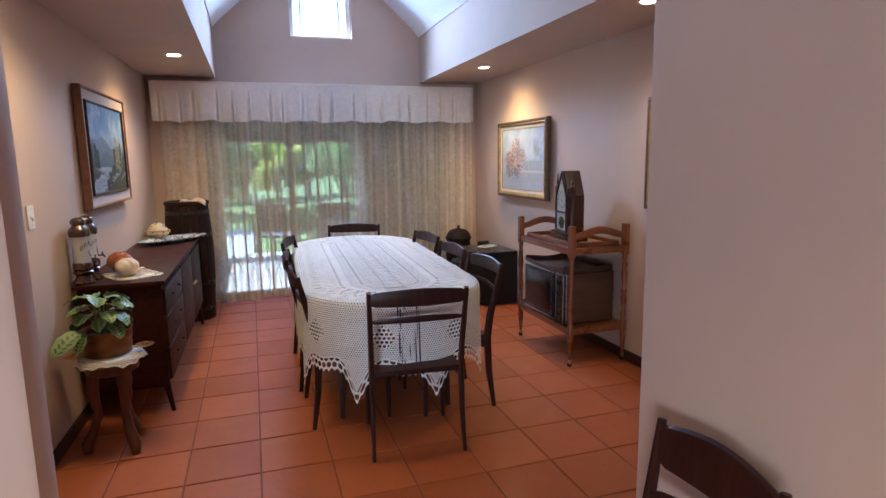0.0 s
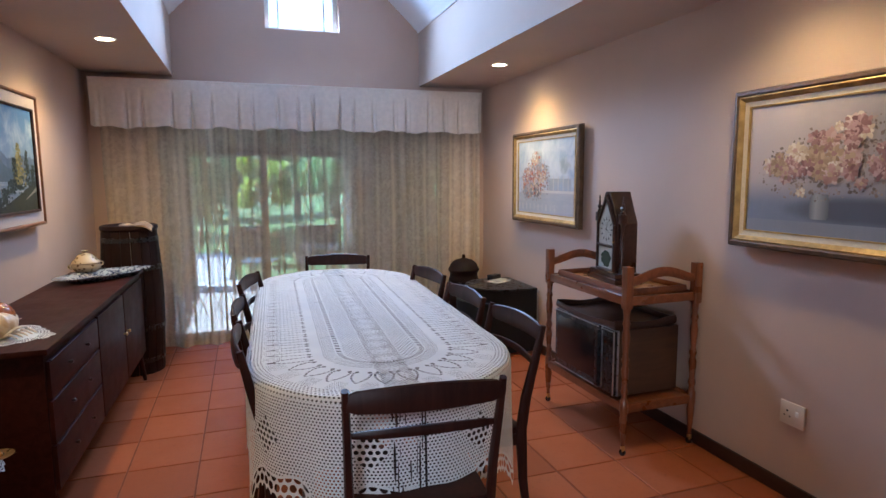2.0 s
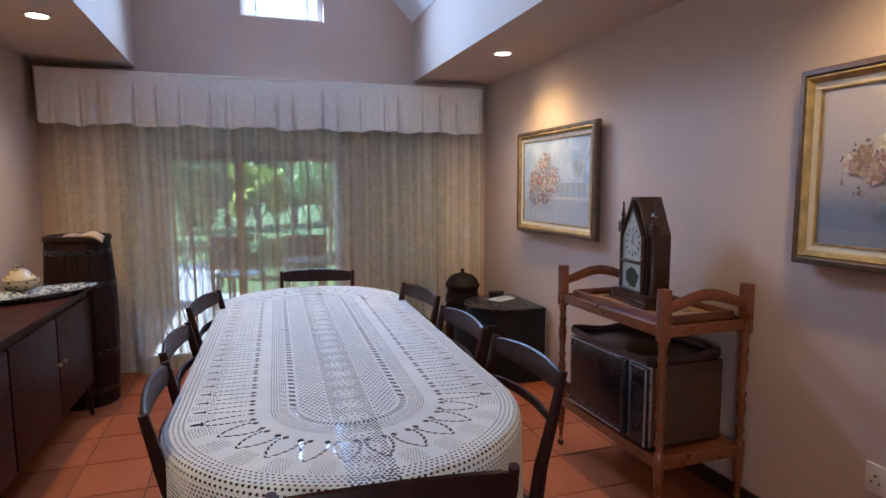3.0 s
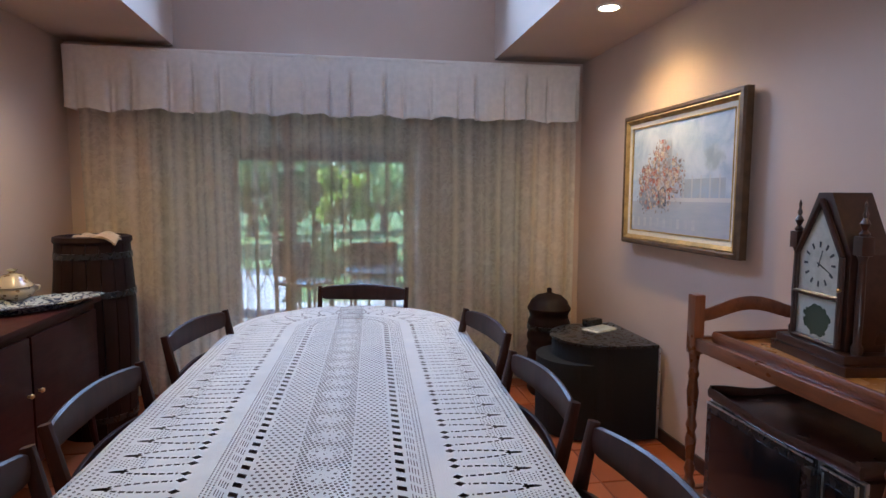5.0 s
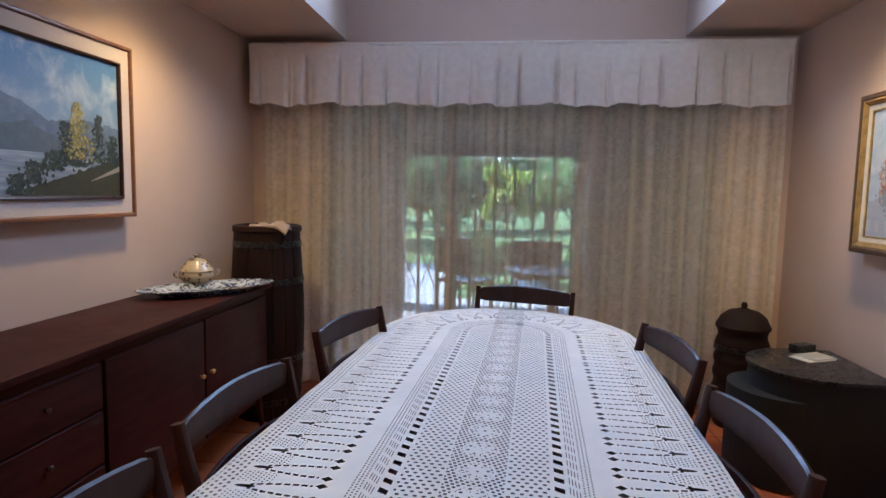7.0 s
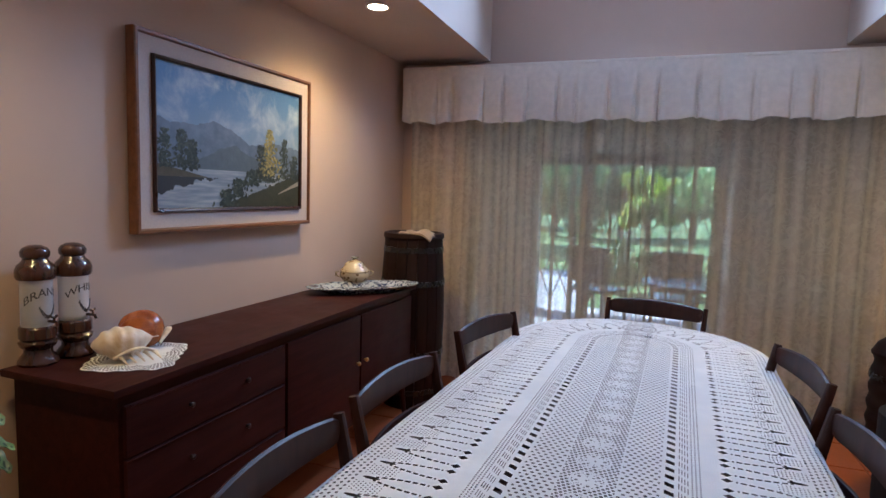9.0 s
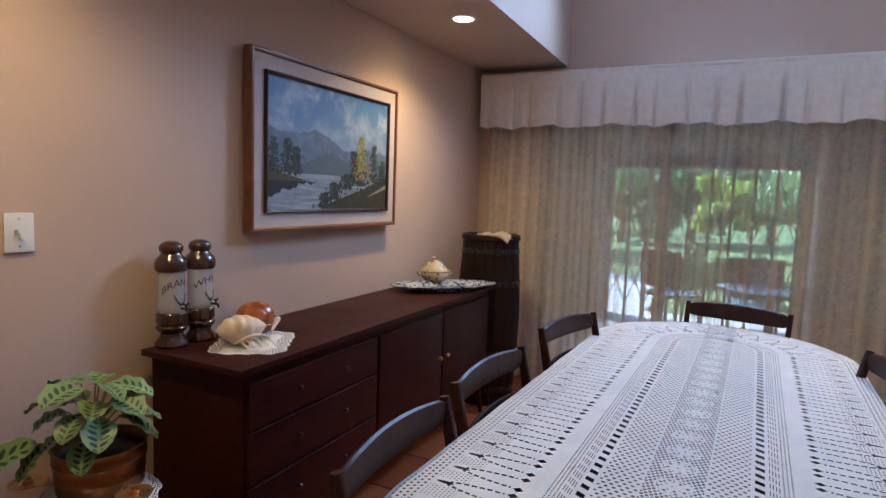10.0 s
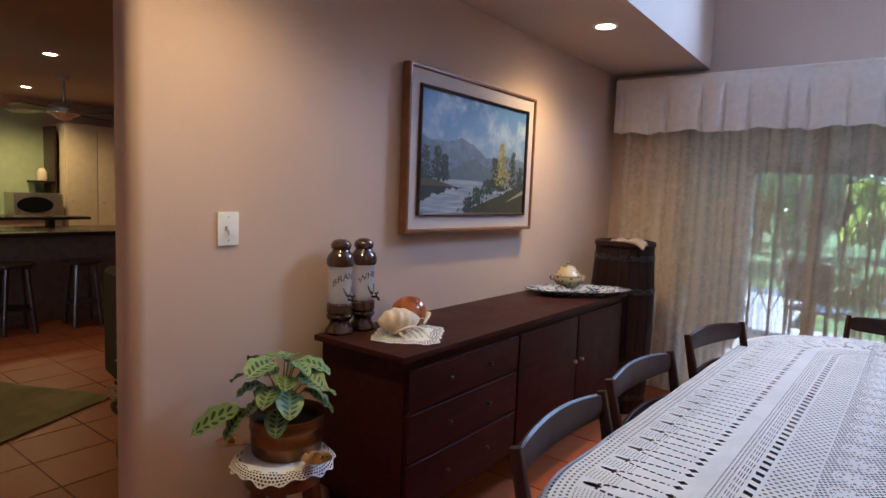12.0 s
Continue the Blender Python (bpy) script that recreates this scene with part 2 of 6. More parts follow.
def curtain_stuff(name, base, holes, open_share):
    """Woven net: cloth of tiny threads that lets light through, with denser flowers."""
    k = Mat(name, 0.9, 0, 0.1)
    u, v = k.attr("cu"), k.attr("cv")
    n = k.nt.nodes.new("ShaderNodeCombineXYZ")
    k.nt.links.new(u.sock, n.inputs[0])
    k.nt.links.new(v.sock, n.inputs[1])
    p = n.outputs[0]
    fl = k.noise(14, 3, p, 0.55, 1.2)
    ring = k.cells(8.0, p)
    blossom = (ring - 0.20).ab().smooth(0.12, 0.05) + ring.smooth(0.09, 0.04)
    scroll = (fl - 0.5).ab().smooth(0.10, 0.04) * 0.7
    motif = (blossom + scroll).mn(1.0) * k.noise(22, 2, p).smooth(0.25, 0.6)
    dense = motif * holes
    hole = (dense * -1.0 + 1.0) * open_share * (k.attr("cs") * -0.55 + 1.0)
    tb = k.nt.nodes.new("ShaderNodeBsdfTranslucent")
    c = k.mix(dense, base, tuple(min(1, q * 1.18) for q in base))
    k.color(c)
    k.nt.links.new(c, tb.inputs[0])
    mx = k.nt.nodes.new("ShaderNodeMixShader")
    mx.inputs[0].default_value = 0.42
    k.nt.links.new(k.b.outputs[0], mx.inputs[1])
    k.nt.links.new(tb.outputs[0], mx.inputs[2])
    tr = k.nt.nodes.new("ShaderNodeBsdfTransparent")
    m2 = k.nt.nodes.new("ShaderNodeMixShader")
    k.nt.links.new(hole.sock, m2.inputs[0])
    k.nt.links.new(mx.outputs[0], m2.inputs[1])
    k.nt.links.new(tr.outputs[0], m2.inputs[2])
    k.nt.links.new(m2.outputs[0], k.nt.nodes["Material Output"].inputs[0])
    return k.bump(k.noise(300, 2, p), 0.3, 0.002).m


LACE = curtain_stuff("beige_lace_net", (0.94, 0.855, 0.72), 0.22, 0.58)
VALANCE_CLOTH = plain("cream_valance_cloth", (0.80, 0.745, 0.67), 0.9, 0, 0.05, 26, 0.25)

# ---- building blocks ----


def finish(name, bm, material, smooth=38):
    me = bpy.data.meshes.new(name)
    bm.normal_update()
    bm.to_mesh(me)
    bm.free()
    if isinstance(material, (list, tuple)):
        for q in material:
            me.materials.append(q)
    else:
        me.materials.append(material)
    if smooth:
        me.shade_smooth()
        me.set_sharp_from_angle(angle=radians(smooth))
    return me


def part(name, bm, material, parent, label="", smooth=38):
    ob = new(name, bm if isinstance(bm, bpy.types.Mesh) else finish(name, bm, material, smooth))
    ob.parent = parent
    return tagged(ob, label)


def thing(name, m, label, category, group="", kind=""):
    ob = new(name)
    ob.empty_display_size = 0.05
    ob.matrix_world = m
    return tagged(ob, label, category, group, kind)


def single(name, bm, material, label, category, group="", kind="", m=None, smooth=38):
    ob = new(name, finish(name, bm, material, smooth))
    if m is not None:
        ob.matrix_world = m
    return tagged(ob, label, category, group, kind)


def structure(name, bm, material, label="", smooth=38):
    return single(name, bm, material, label, "", "", "structure", None, smooth)


def join(bm, other, m=None):
    """Adds the geometry of other to bm."""
    me = bpy.data.meshes.new("t")
    other.to_mesh(me)
    other.free()
    if m is not None:
        me.transform(m)
    bm.from_mesh(me)
    bpy.data.meshes.remove(me)
    return bm


def box(x0, x1, y0, y1, z0, z1, bevel=0.004, seg=2, bm=None):
    b = bmesh.new()
    bmesh.ops.create_cube(b, size=1)
    for v in b.verts:
        v.co = ((x0 + x1) / 2 + v.co.x * (x1 - x0), (y0 + y1) / 2 + v.co.y * (y1 - y0), (z0 + z1) / 2 + v.co.z * (z1 - z0))
    if bevel:
        bevel = min(bevel, 0.45 * min(abs(x1 - x0), abs(y1 - y0), abs(z1 - z0)))
        bmesh.ops.bevel(b, geom=list(b.edges), offset=bevel, segments=seg, affect='EDGES', profile=0.7)
    return join(bm, b) if bm is not None else b


def prism(poly, z0, z1, bevel=0.0, m=None, bm=None):
    """A flat outline raised from z0 to z1."""
    b = bmesh.new()
    lo = [b.verts.new((x, y, z0)) for x, y in poly]
    hi = [b.verts.new((x, y, z1)) for x, y in poly]
    b.faces.new(lo[::-1])
    b.faces.new(hi)
    n = len(poly)
    for i in range(n):
        b.faces.new((lo[i], lo[(i + 1) % n], hi[(i + 1) % n], hi[i]))
    bmesh.ops.recalc_face_normals(b, faces=b.faces)
    if bevel:
        bmesh.ops.bevel(b, geom=list(b.edges), offset=bevel, segments=2, affect='EDGES', profile=0.7)
    if m is not None:
        b.transform(m)
    return join(bm, b) if bm is not None else b


def lathe(profile, seg=24, x=0.0, y=0.0, bm=None, m=None):
    """A turned shape from (radius, height) pairs."""
    b = bmesh.new()
    rings = []
    for r, z in profile:
        if r < 1e-5:
            rings.append([b.verts.new((x, y, z))])
        else:
            rings.append([b.verts.new((x + r * math.cos(2 * math.pi * i / seg), y + r * math.sin(2 * math.pi * i / seg), z)) for i in range(seg)])
    for a, c in zip(rings, rings[1:]):
        for i in range(seg):
            j = (i + 1) % seg
            if len(a) == 1 and len(c) == 1:
                continue
            if len(a) == 1:
                b.faces.new((a[0], c[j], c[i]))
            elif len(c) == 1:
                b.faces.new((a[i], a[j], c[0]))
            else:
                b.faces.new((a[i], a[j], c[j], c[i]))
    for ring, flip in ((rings[0], True), (rings[-1], False)):
        if len(ring) > 2:
            b.faces.new(ring[::-1] if flip else ring)
    bmesh.ops.recalc_face_normals(b, faces=b.faces)
    if m is not None:
        b.transform(m)
    return join(bm, b) if bm is not None else b


def sweep(points, widths, bm=None, seg=10, power=2.6, up=(0, 0, 1)):
    """A bar along points; widths are (half across, half up) at each, with a rounded-square section."""
    b = bmesh.new()
    pts = [Vector(p) for p in points]
    rings = []
    for i, p in enumerate(pts):
        d = (pts[min(i + 1, len(pts) - 1)] - pts[max(i - 1, 0)]).normalized()
        side = d.cross(Vector(up))
        side = side.normalized() if side.length > 1e-4 else Vector((1, 0, 0))
        top = side.cross(d).normalized()
        hw, hh = widths[min(i, len(widths) - 1)]
        ring = []
        for k in range(seg):
            a = 2 * math.pi * (k + 0.5) / seg
            c, s = math.cos(a), math.sin(a)
            q = (abs(c) ** power + abs(s) ** power) ** (-1 / power)
            ring.append(b.verts.new(p + side * (hw * c * q) + top * (hh * s * q)))
        rings.append(ring)
    for a, c in zip(rings, rings[1:]):
        for k in range(seg):
            b.faces.new((a[k], a[(k + 1) % seg], c[(k + 1) % seg], c[k]))
    b.faces.new(rings[0][::-1])
    b.faces.new(rings[-1])
    bmesh.ops.recalc_face_normals(b, faces=b.faces)
    return join(bm, b) if bm is not None else b


def curve(f, n):
    return [f(i / (n - 1)) for i in range(n)]


def with_attrs(me, **cols):
    for key, vals in cols.items():
        a = me.attributes.new(key, 'FLOAT', 'POINT')
        a.data.foreach_set("value", vals)
    return me


# ---- the large structure ----
SOF, GABLE_Y, EAST = 2.355, 6.06, 3.56
RIDGE_X, SPRING_Z, RIDGE_Z = 1.795, 2.86, 3.86


def west(y):
    return -0.045 + (y - 2.45) * 0.022


# west wall: runs from the rounded end at the passage to the curtain wall
arc = [(-0.175 + 0.05 * (1 - math.cos(a)), 2.462 - 0.05 * math.sin(a)) for a in curve(lambda t: t * math.pi / 2, 5)]
arc2 = [(west(2.5) - 0.05 + 0.05 * math.sin(a), 2.462 - 0.05 * math.cos(a)) for a in curve(lambda t: t * math.pi / 2, 7)]
structure("wall_west", prism(arc + arc2 + [(west(6.3), 6.3), (-0.175, 6.3)], 0, 2.95), WALL, "warm beige painted plaster wall with a rounded end")
structure("wall_east", box(EAST, EAST + 0.2, 0.70, 6.3, 0, 2.95, 0), WALL, "warm beige painted plaster wall")

# curtain wall with the sliding door's opening and the high window in the gable
gx0, gx1, gz0, gz1 = 1.473, 2.127, 2.79, 3.45
dx0, dx1, dz1 = 0.55, 3.15, 2.06
bm = bmesh.new()
y0, y1 = GABLE_Y, GABLE_Y + 0.22
for a, b, c, d in ((-0.215, dx0, 0, dz1), (dx1, EAST + 0.2, 0, dz1), (-0.215, EAST + 0.2, dz1, gz0), (-0.215, gx0, gz0, gz1), (gx1, EAST + 0.2, gz0, gz1), (-0.215, EAST + 0.2, gz1, 4.05)):
    box(a, b, y0, y1, c, d, 0, bm=bm)
structure("wall_north", bm, WALL, "warm beige plaster gable wall with a wide door opening and a high window")

# walls beside the passage through which the eye comes in
jr = [(1.872, -1.90), (1.872, 0.575), (1.878, 0.603), (1.902, 0.620), (2.10, 0.62), (2.10, 0.82), (EAST + 0.2, 0.82), (EAST + 0.2, 0.50), (2.06, 0.50), (2.06, -1.90)]
structure("wall_south_east", prism(jr, 0, 2.6), WALL, "warm beige plaster wall beside the passage")
jl = [(0.540, 0.82), (0.558, 0.81), (0.566, 0.78), (0.566, 0.74), (0.558, 0.71), (0.540, 0.70), (-2.6, 0.70), (-2.6, 0.82)]
structure("wall_south_west", prism(jl, 0, 2.6), WALL, "grey beige plaster wall beside the passage")

# boxed-down soffits along both sides
structure("soffit_west", prism([(-0.215, 0.82), (0.70, 0.82), (0.70, GABLE_Y), (-0.215, GABLE_Y)], SOF, SPRING_Z, 0), SOFFIT, "beige plaster soffit with recessed downlights")
structure("soffit_east", prism([(2.885, 0.82), (EAST, 0.82), (EAST, GABLE_Y), (2.885, GABLE_Y)], SOF, SPRING_Z, 0), SOFFIT, "beige plaster soffit with recessed downlights")

# pitched white ceiling over the middle, with a cove moulding at its foot
bm = bmesh.new()
for sx in (0.70, 2.885):
    dxr, dzr = RIDGE_X - sx, RIDGE_Z - SPRING_Z
    L = math.hypot(dxr, dzr)
    nx, nz = -dzr / L * (1 if dxr > 0 else -1), abs(dxr) / L
    prism([(sx - dxr * 0.12, SPRING_Z - dzr * 0.12), (RIDGE_X, RIDGE_Z), (RIDGE_X + nx * 0.0, RIDGE_Z + 0.12), (sx - dxr * 0.12 + nx * 0.10, SPRING_Z - dzr * 0.12 + nz * 0.10)],
          -GABLE_Y, -0.82, 0, pose(0, 0, 0, 90, 0, 0), bm)
structure("ceiling", bm, WHITE_CEIL, "white painted pitched ceiling")
bm = bmesh.new()
for sx, d in ((0.70, 1), (2.885, -1)):
    prof = [(sx, SPRING_Z - 0.005), (sx + d * 0.012, SPRING_Z - 0.005), (sx + d * 0.018, SPRING_Z + 0.012), (sx + d * 0.045, SPRING_Z + 0.030), (sx + d * 0.055, SPRING_Z + 0.048), (sx + d * 0.068, SPRING_Z + 0.058), (sx, SPRING_Z + 0.03)]
    prism(prof, -GABLE_Y, -0.82, 0, pose(0, 0, 0, 90, 0, 0), bm)
structure("cornice", bm, WHITE_CEIL, "white plaster cove moulding")
bm = bmesh.new()
box(0.70, 2.885, 0.70, 0.82, SOF, 4.0, 0, bm=bm)
structure("wall_gable_south", bm, WALL, "beige plaster gable wall over the passage")

# skirtings
bm = bmesh.new()
box(EAST - 0.014, EAST - 0.001, 0.83, 6.05, 0, 0.075, 0.004, bm=bm)
structure("baseboard_east", bm, SKIRT, "dark stained wooden skirting")
bm = prism([(west(2.50), 2.50), (west(2.50) + 0.014, 2.50), (west(6.05) + 0.014, 6.05), (west(6.05), 6.05)], 0, 0.075)
structure("baseboard_west", bm, SKIRT, "dark stained wooden skirting")
bm = box(1.96, 3.54, 0.821, 0.834, 0, 0.075, 0.003)
structure("baseboard_south", bm, SKIRT, "dark stained wooden skirting")

# the rest of the house round the dining room
bm = bmesh.new()
for a in ((-7.6, -7.4, -4.2, 7.2), (5.4, 5.6, -4.2, 0.82)):
    box(*a, 0, 2.7, 0, bm=bm)
structure("wall_far", bm, WALL, "pale plaster outer walls of the lounge and kitchen")
bm = box(-7.6, -0.215, 6.3, 6.5, 0, 2.7, 0)
structure("wall_kitchen_north", bm, WALL, "plaster wall at the end of the kitchen")
# Unseen wall; its opening was placed to go with the fill lamp.
bm = bmesh.new()
for a, b, c, d in ((-7.6, -2.2, 0, 2.7), (0.4, 5.6, 0, 2.7), (-2.2, 0.4, 0, 0.75), (-2.2, 0.4, 2.25, 2.7)):
    box(a, b, -4.2, -4.0, c, d, 0, bm=bm)
structure("wall_lounge_south", bm, WALL, "unseen plaster wall with a wide opening behind the fill lamp")
# Unseen strip, added to keep sun from leaking in between the ceilings.
structure("beam_lounge", box(-7.6, 5.6, 0.60, 0.699, 2.49, 2.80, 0), WALL, "unseen strip sealing a sun leak between lounge and dining room")
# Added panel, out of view, that blocks sky light at the lounge opening.
structure("blind_lounge", box(-2.22, 0.42, -4.06, -4.04, 0.73, 2.27, 0), plain("sky_stop_white", (0.7, 0.7, 0.68), 0.9), "unseen white panel keeping sky light out of the lounge")
structure("ceiling_lounge", box(-7.6, 5.6, -4.2, 0.70, 2.50, 2.6, 0), SOFFIT, "beige plaster ceiling")
structure("ceiling_kitchen", box(-7.6, -0.216, 0.70, 6.5, 2.46, 2.56, 0), SOFFIT, "dim plaster ceiling over lounge and kitchen")
structure("ceiling_head", box(-0.216, -0.10, 0.82, 2.40, 2.355, 2.95, 0), WALL, "plaster head over the side passage")


# gable window: white frame, two leaves
win = thing("window_1", pose((gx0 + gx1) / 2, GABLE_Y + 0.11, gz0), "small white gable window with bright sky behind", "window", kind="structure")
hw = (gx1 - gx0) / 2
bm = bmesh.new()
for a in ((-hw, hw, 0, 0.045), (-hw, hw, 0.615, 0.66), (-hw, -hw + 0.045, 0.045, 0.615), (hw - 0.045, hw, 0.045, 0.615)):
    box(a[0], a[1], -0.03, 0.03, a[2], a[3], 0.003, bm=bm)
part("window_frame", bm, PLASTIC_WHITE, win)
for x in (-0.205, 0.205):
    part("glazing_bar", box(x - 0.008, x + 0.008, -0.012, 0.012, 0.045, 0.615, 0.002), PLASTIC_WHITE, win)
pane = part("pane", box(-hw + 0.045, hw - 0.045, -0.003, 0.003, 0.045, 0.615, 0), GLASS, win)
pane.visible_shadow = False
part("window_sill", box(-hw, hw, -0.108, -0.035, -0.004, 0.012, 0.003), WALL, win)

# sliding door with a folding security trellis outside
door = thing("door_1", pose((dx0 + dx1) / 2, GABLE_Y + 0.12, 0), "aluminium framed sliding glass door behind lace curtains", "sliding door", kind="structure")
w2 = (dx1 - dx0) / 2
BRONZE = plain("bronze_aluminium", (0.10, 0.085, 0.07), 0.4, 0.6)
bm = bmesh.new()
for a in ((-w2, w2, dz1 - 0.06, dz1), (-w2, w2, 0, 0.05), (-w2, -w2 + 0.05, 0.05, dz1 - 0.06), (w2 - 0.05, w2, 0.05, dz1 - 0.06)):
    box(a[0], a[1], -0.04, 0.04, a[2], a[3], 0.003, bm=bm)
part("door_frame", bm, BRONZE, door)
for x in (-0.44, 0.44):
    part("stile", box(x - 0.03, x + 0.03, -0.02, 0.02, 0.05, dz1 - 0.06, 0.003), BRONZE, door)
for x0, x1 in ((-w2 + 0.05, -0.47), (-0.41, 0.41), (0.47, w2 - 0.05)):
    pane = part("pane", box(x0, x1, -0.003, 0.003, 0.05, dz1 - 0.06, 0), GLASS, door)
    pane.visible_shadow = False

TRELLIS = plain("painted_steel_trellis", (0.07, 0.066, 0.06), 0.45, 0.3)
gate = thing("security_gate", pose((dx0 + dx1) / 2, GABLE_Y + 0.30, 0), "folding steel trellis security gate outside the glass door", "security gate")
part("track", box(-w2, w2, -0.02, 0.02, 0.0, 0.03, 0.003), TRELLIS, gate)
part("head_track", box(-w2, w2, -0.02, 0.02, dz1 - 0.04, dz1, 0.003), TRELLIS, gate)
n = 19
for i in range(n):
    x = -w2 + 0.06 + (2 * w2 - 0.12) * i / (n - 1)
    part("upright", box(x - 0.009, x + 0.009, -0.008, 0.008, 0.03, dz1 - 0.04, 0), TRELLIS, gate)
    if i < n - 1:
        xn = x + (2 * w2 - 0.12) / (n - 1)
        bm = bmesh.new()
        for z0 in (0.12, 0.62, 1.12, 1.62):
            for s in (1, -1):
                a, b = ((x, z0), (xn, z0 + 0.36)) if s > 0 else ((x, z0 + 0.36), (xn, z0))
                sweep([(a[0], 0.012 * s, a[1]), (b[0], 0.012 * s, b[1])], [(0.004, 0.0095)], bm, 4, 8, (0, 1, 0))
        part("lattice", bm, TRELLIS, gate)

# ---- dining table and its cloth ----
TX, TY, TROT, THL, THW, TZ = 1.782, 3.668, -2.6, 0.868, 0.525, 0.776


def stadium(hl, hw, n):
    """(x, y, nx, ny, arc) round a long oval, with a repeated first point."""
    per = 4 * hl + 2 * math.pi * hw
    out = []
    for i in range(n + 1):
        s = per * i / n
        if s < 2 * hl:
            out.append((hw, -hl + s, 1.0, 0.0, s))
        elif s < 2 * hl + math.pi * hw:
            a = (s - 2 * hl) / hw
            out.append((hw * math.cos(a), hl + hw * math.sin(a), math.cos(a), math.sin(a), s))
        elif s < 4 * hl + math.pi * hw:
            d = s - 2 * hl - math.pi * hw
            out.append((-hw, hl - d, -1.0, 0.0, s))
        else:
            a = math.pi + (s - 4 * hl - math.pi * hw) / hw
            out.append((hw * math.cos(a), -hl + hw * math.sin(a), math.cos(a), math.sin(a), s))
    return out, per


table = thing("dining_table", pose(TX, TY, 0, 0, 0, TROT), "long oval dark wooden dining table under a white crochet cloth", "dining table")
top = [(x, y) for x, y, *_ in stadium(THL, THW - 0.012, 96)[0][:-1]]
part("tabletop", prism(top, TZ - 0.034, TZ - 0.006, 0.006), DARK_WOOD, table)
part("apron", prism([(x * 0.80, y * 0.88) for x, y in top], TZ - 0.11, TZ - 0.034), DARK_WOOD, table)
for x in (-0.30, 0.30):
    for y in (-0.95, 0.95):
        bm = sweep([(x, y, TZ - 0.10), (x * 1.04, y * 1.01, 0.35), (x * 1.08, y * 1.02, 0.0)], [(0.032, 0.032), (0.026, 0.026), (0.016, 0.016)], None, 10, 2.4, (0, 1, 0))
        part("leg", bm, DARK_WOOD, table)

cols, per = stadium(THL, THW, 510)
N_SCALLOP = 17
verts, faces, A = [], [], {k: [] for k in ("cu", "cr", "cx", "cy", "ce", "cw", "cf")}
steps = [("t", r) for r in np.linspace(0.0, THW, 27)] + [("d", t) for t in np.linspace(0.0, 1.0, 27)[1:]]
for i, (x, y, nx, ny, s) in enumerate(cols):
    sx, sy = x - nx * THW, y - ny * THW
    half = s % (per / 2)
    leafs = half / (2 * THL) * 22 if half < 2 * THL else 22 + (half - 2 * THL) / (math.pi * THW) * 12
    leafs += 34 if s >= per / 2 else 0
    f = (s / per * N_SCALLOP + 0.25) % 1
    w = 1 - abs(2 * f - 1)
    D = 0.372 + 0.160 * w ** 3.2 + 0.012 * math.sin(i * 0.37)
    wob = 0.010 * math.sin(s * 15.3) + 0.007 * math.sin(s * 31.0 + 1.3) + 0.02 * (w - 0.4)
    for kind, v in steps:
        if kind == "t":
            r, d = v, 0.0
            px, py, pz = sx + nx * r, sy + ny * r, TZ + 0.0012 * math.sin(s * 21) * (r / THW) ** 3 - (0.004 if r > THW - 0.001 else 0)
            A["cx"].append(px), A["cr"].append(r)
        else:
            d = v * D
            out = THW + 0.012 * min(1, d / 0.02) + wob * (d / 0.4) + 0.015 * (d / 0.4) * abs(ny)
            px, py, pz = sx + nx * out, sy + ny * out, TZ - 0.004 - d
            A["cx"].append(px), A["cr"].append(THW + d)
        verts.append((px, py, pz))
        A["cu"].append(s)
        A["cw"].append(leafs)
        A["cf"].append(1.0 if abs(ny) > 0.25 else 0.0)
        A["cy"].append(py)
        A["ce"].append(D - d + 0.02)
m = len(steps)
for i in range(len(cols) - 1):
    for j in range(m - 1):
        faces.append((i * m + j, (i + 1) * m + j, (i + 1) * m + j + 1, i * m + j + 1))
me = bpy.data.meshes.new("tablecloth")
me.from_pydata(verts, [], faces)
me.materials.append(CROCHET)
with_attrs(me, **A)
me.shade_smooth()
ob = new("tablecloth", me)
ob.matrix_world = pose(TX, TY, 0, 0, 0, TROT)
tagged(ob, "white crochet tablecloth with scalloped hem on the dining table", "tablecloth")


# ---- dining chairs ----


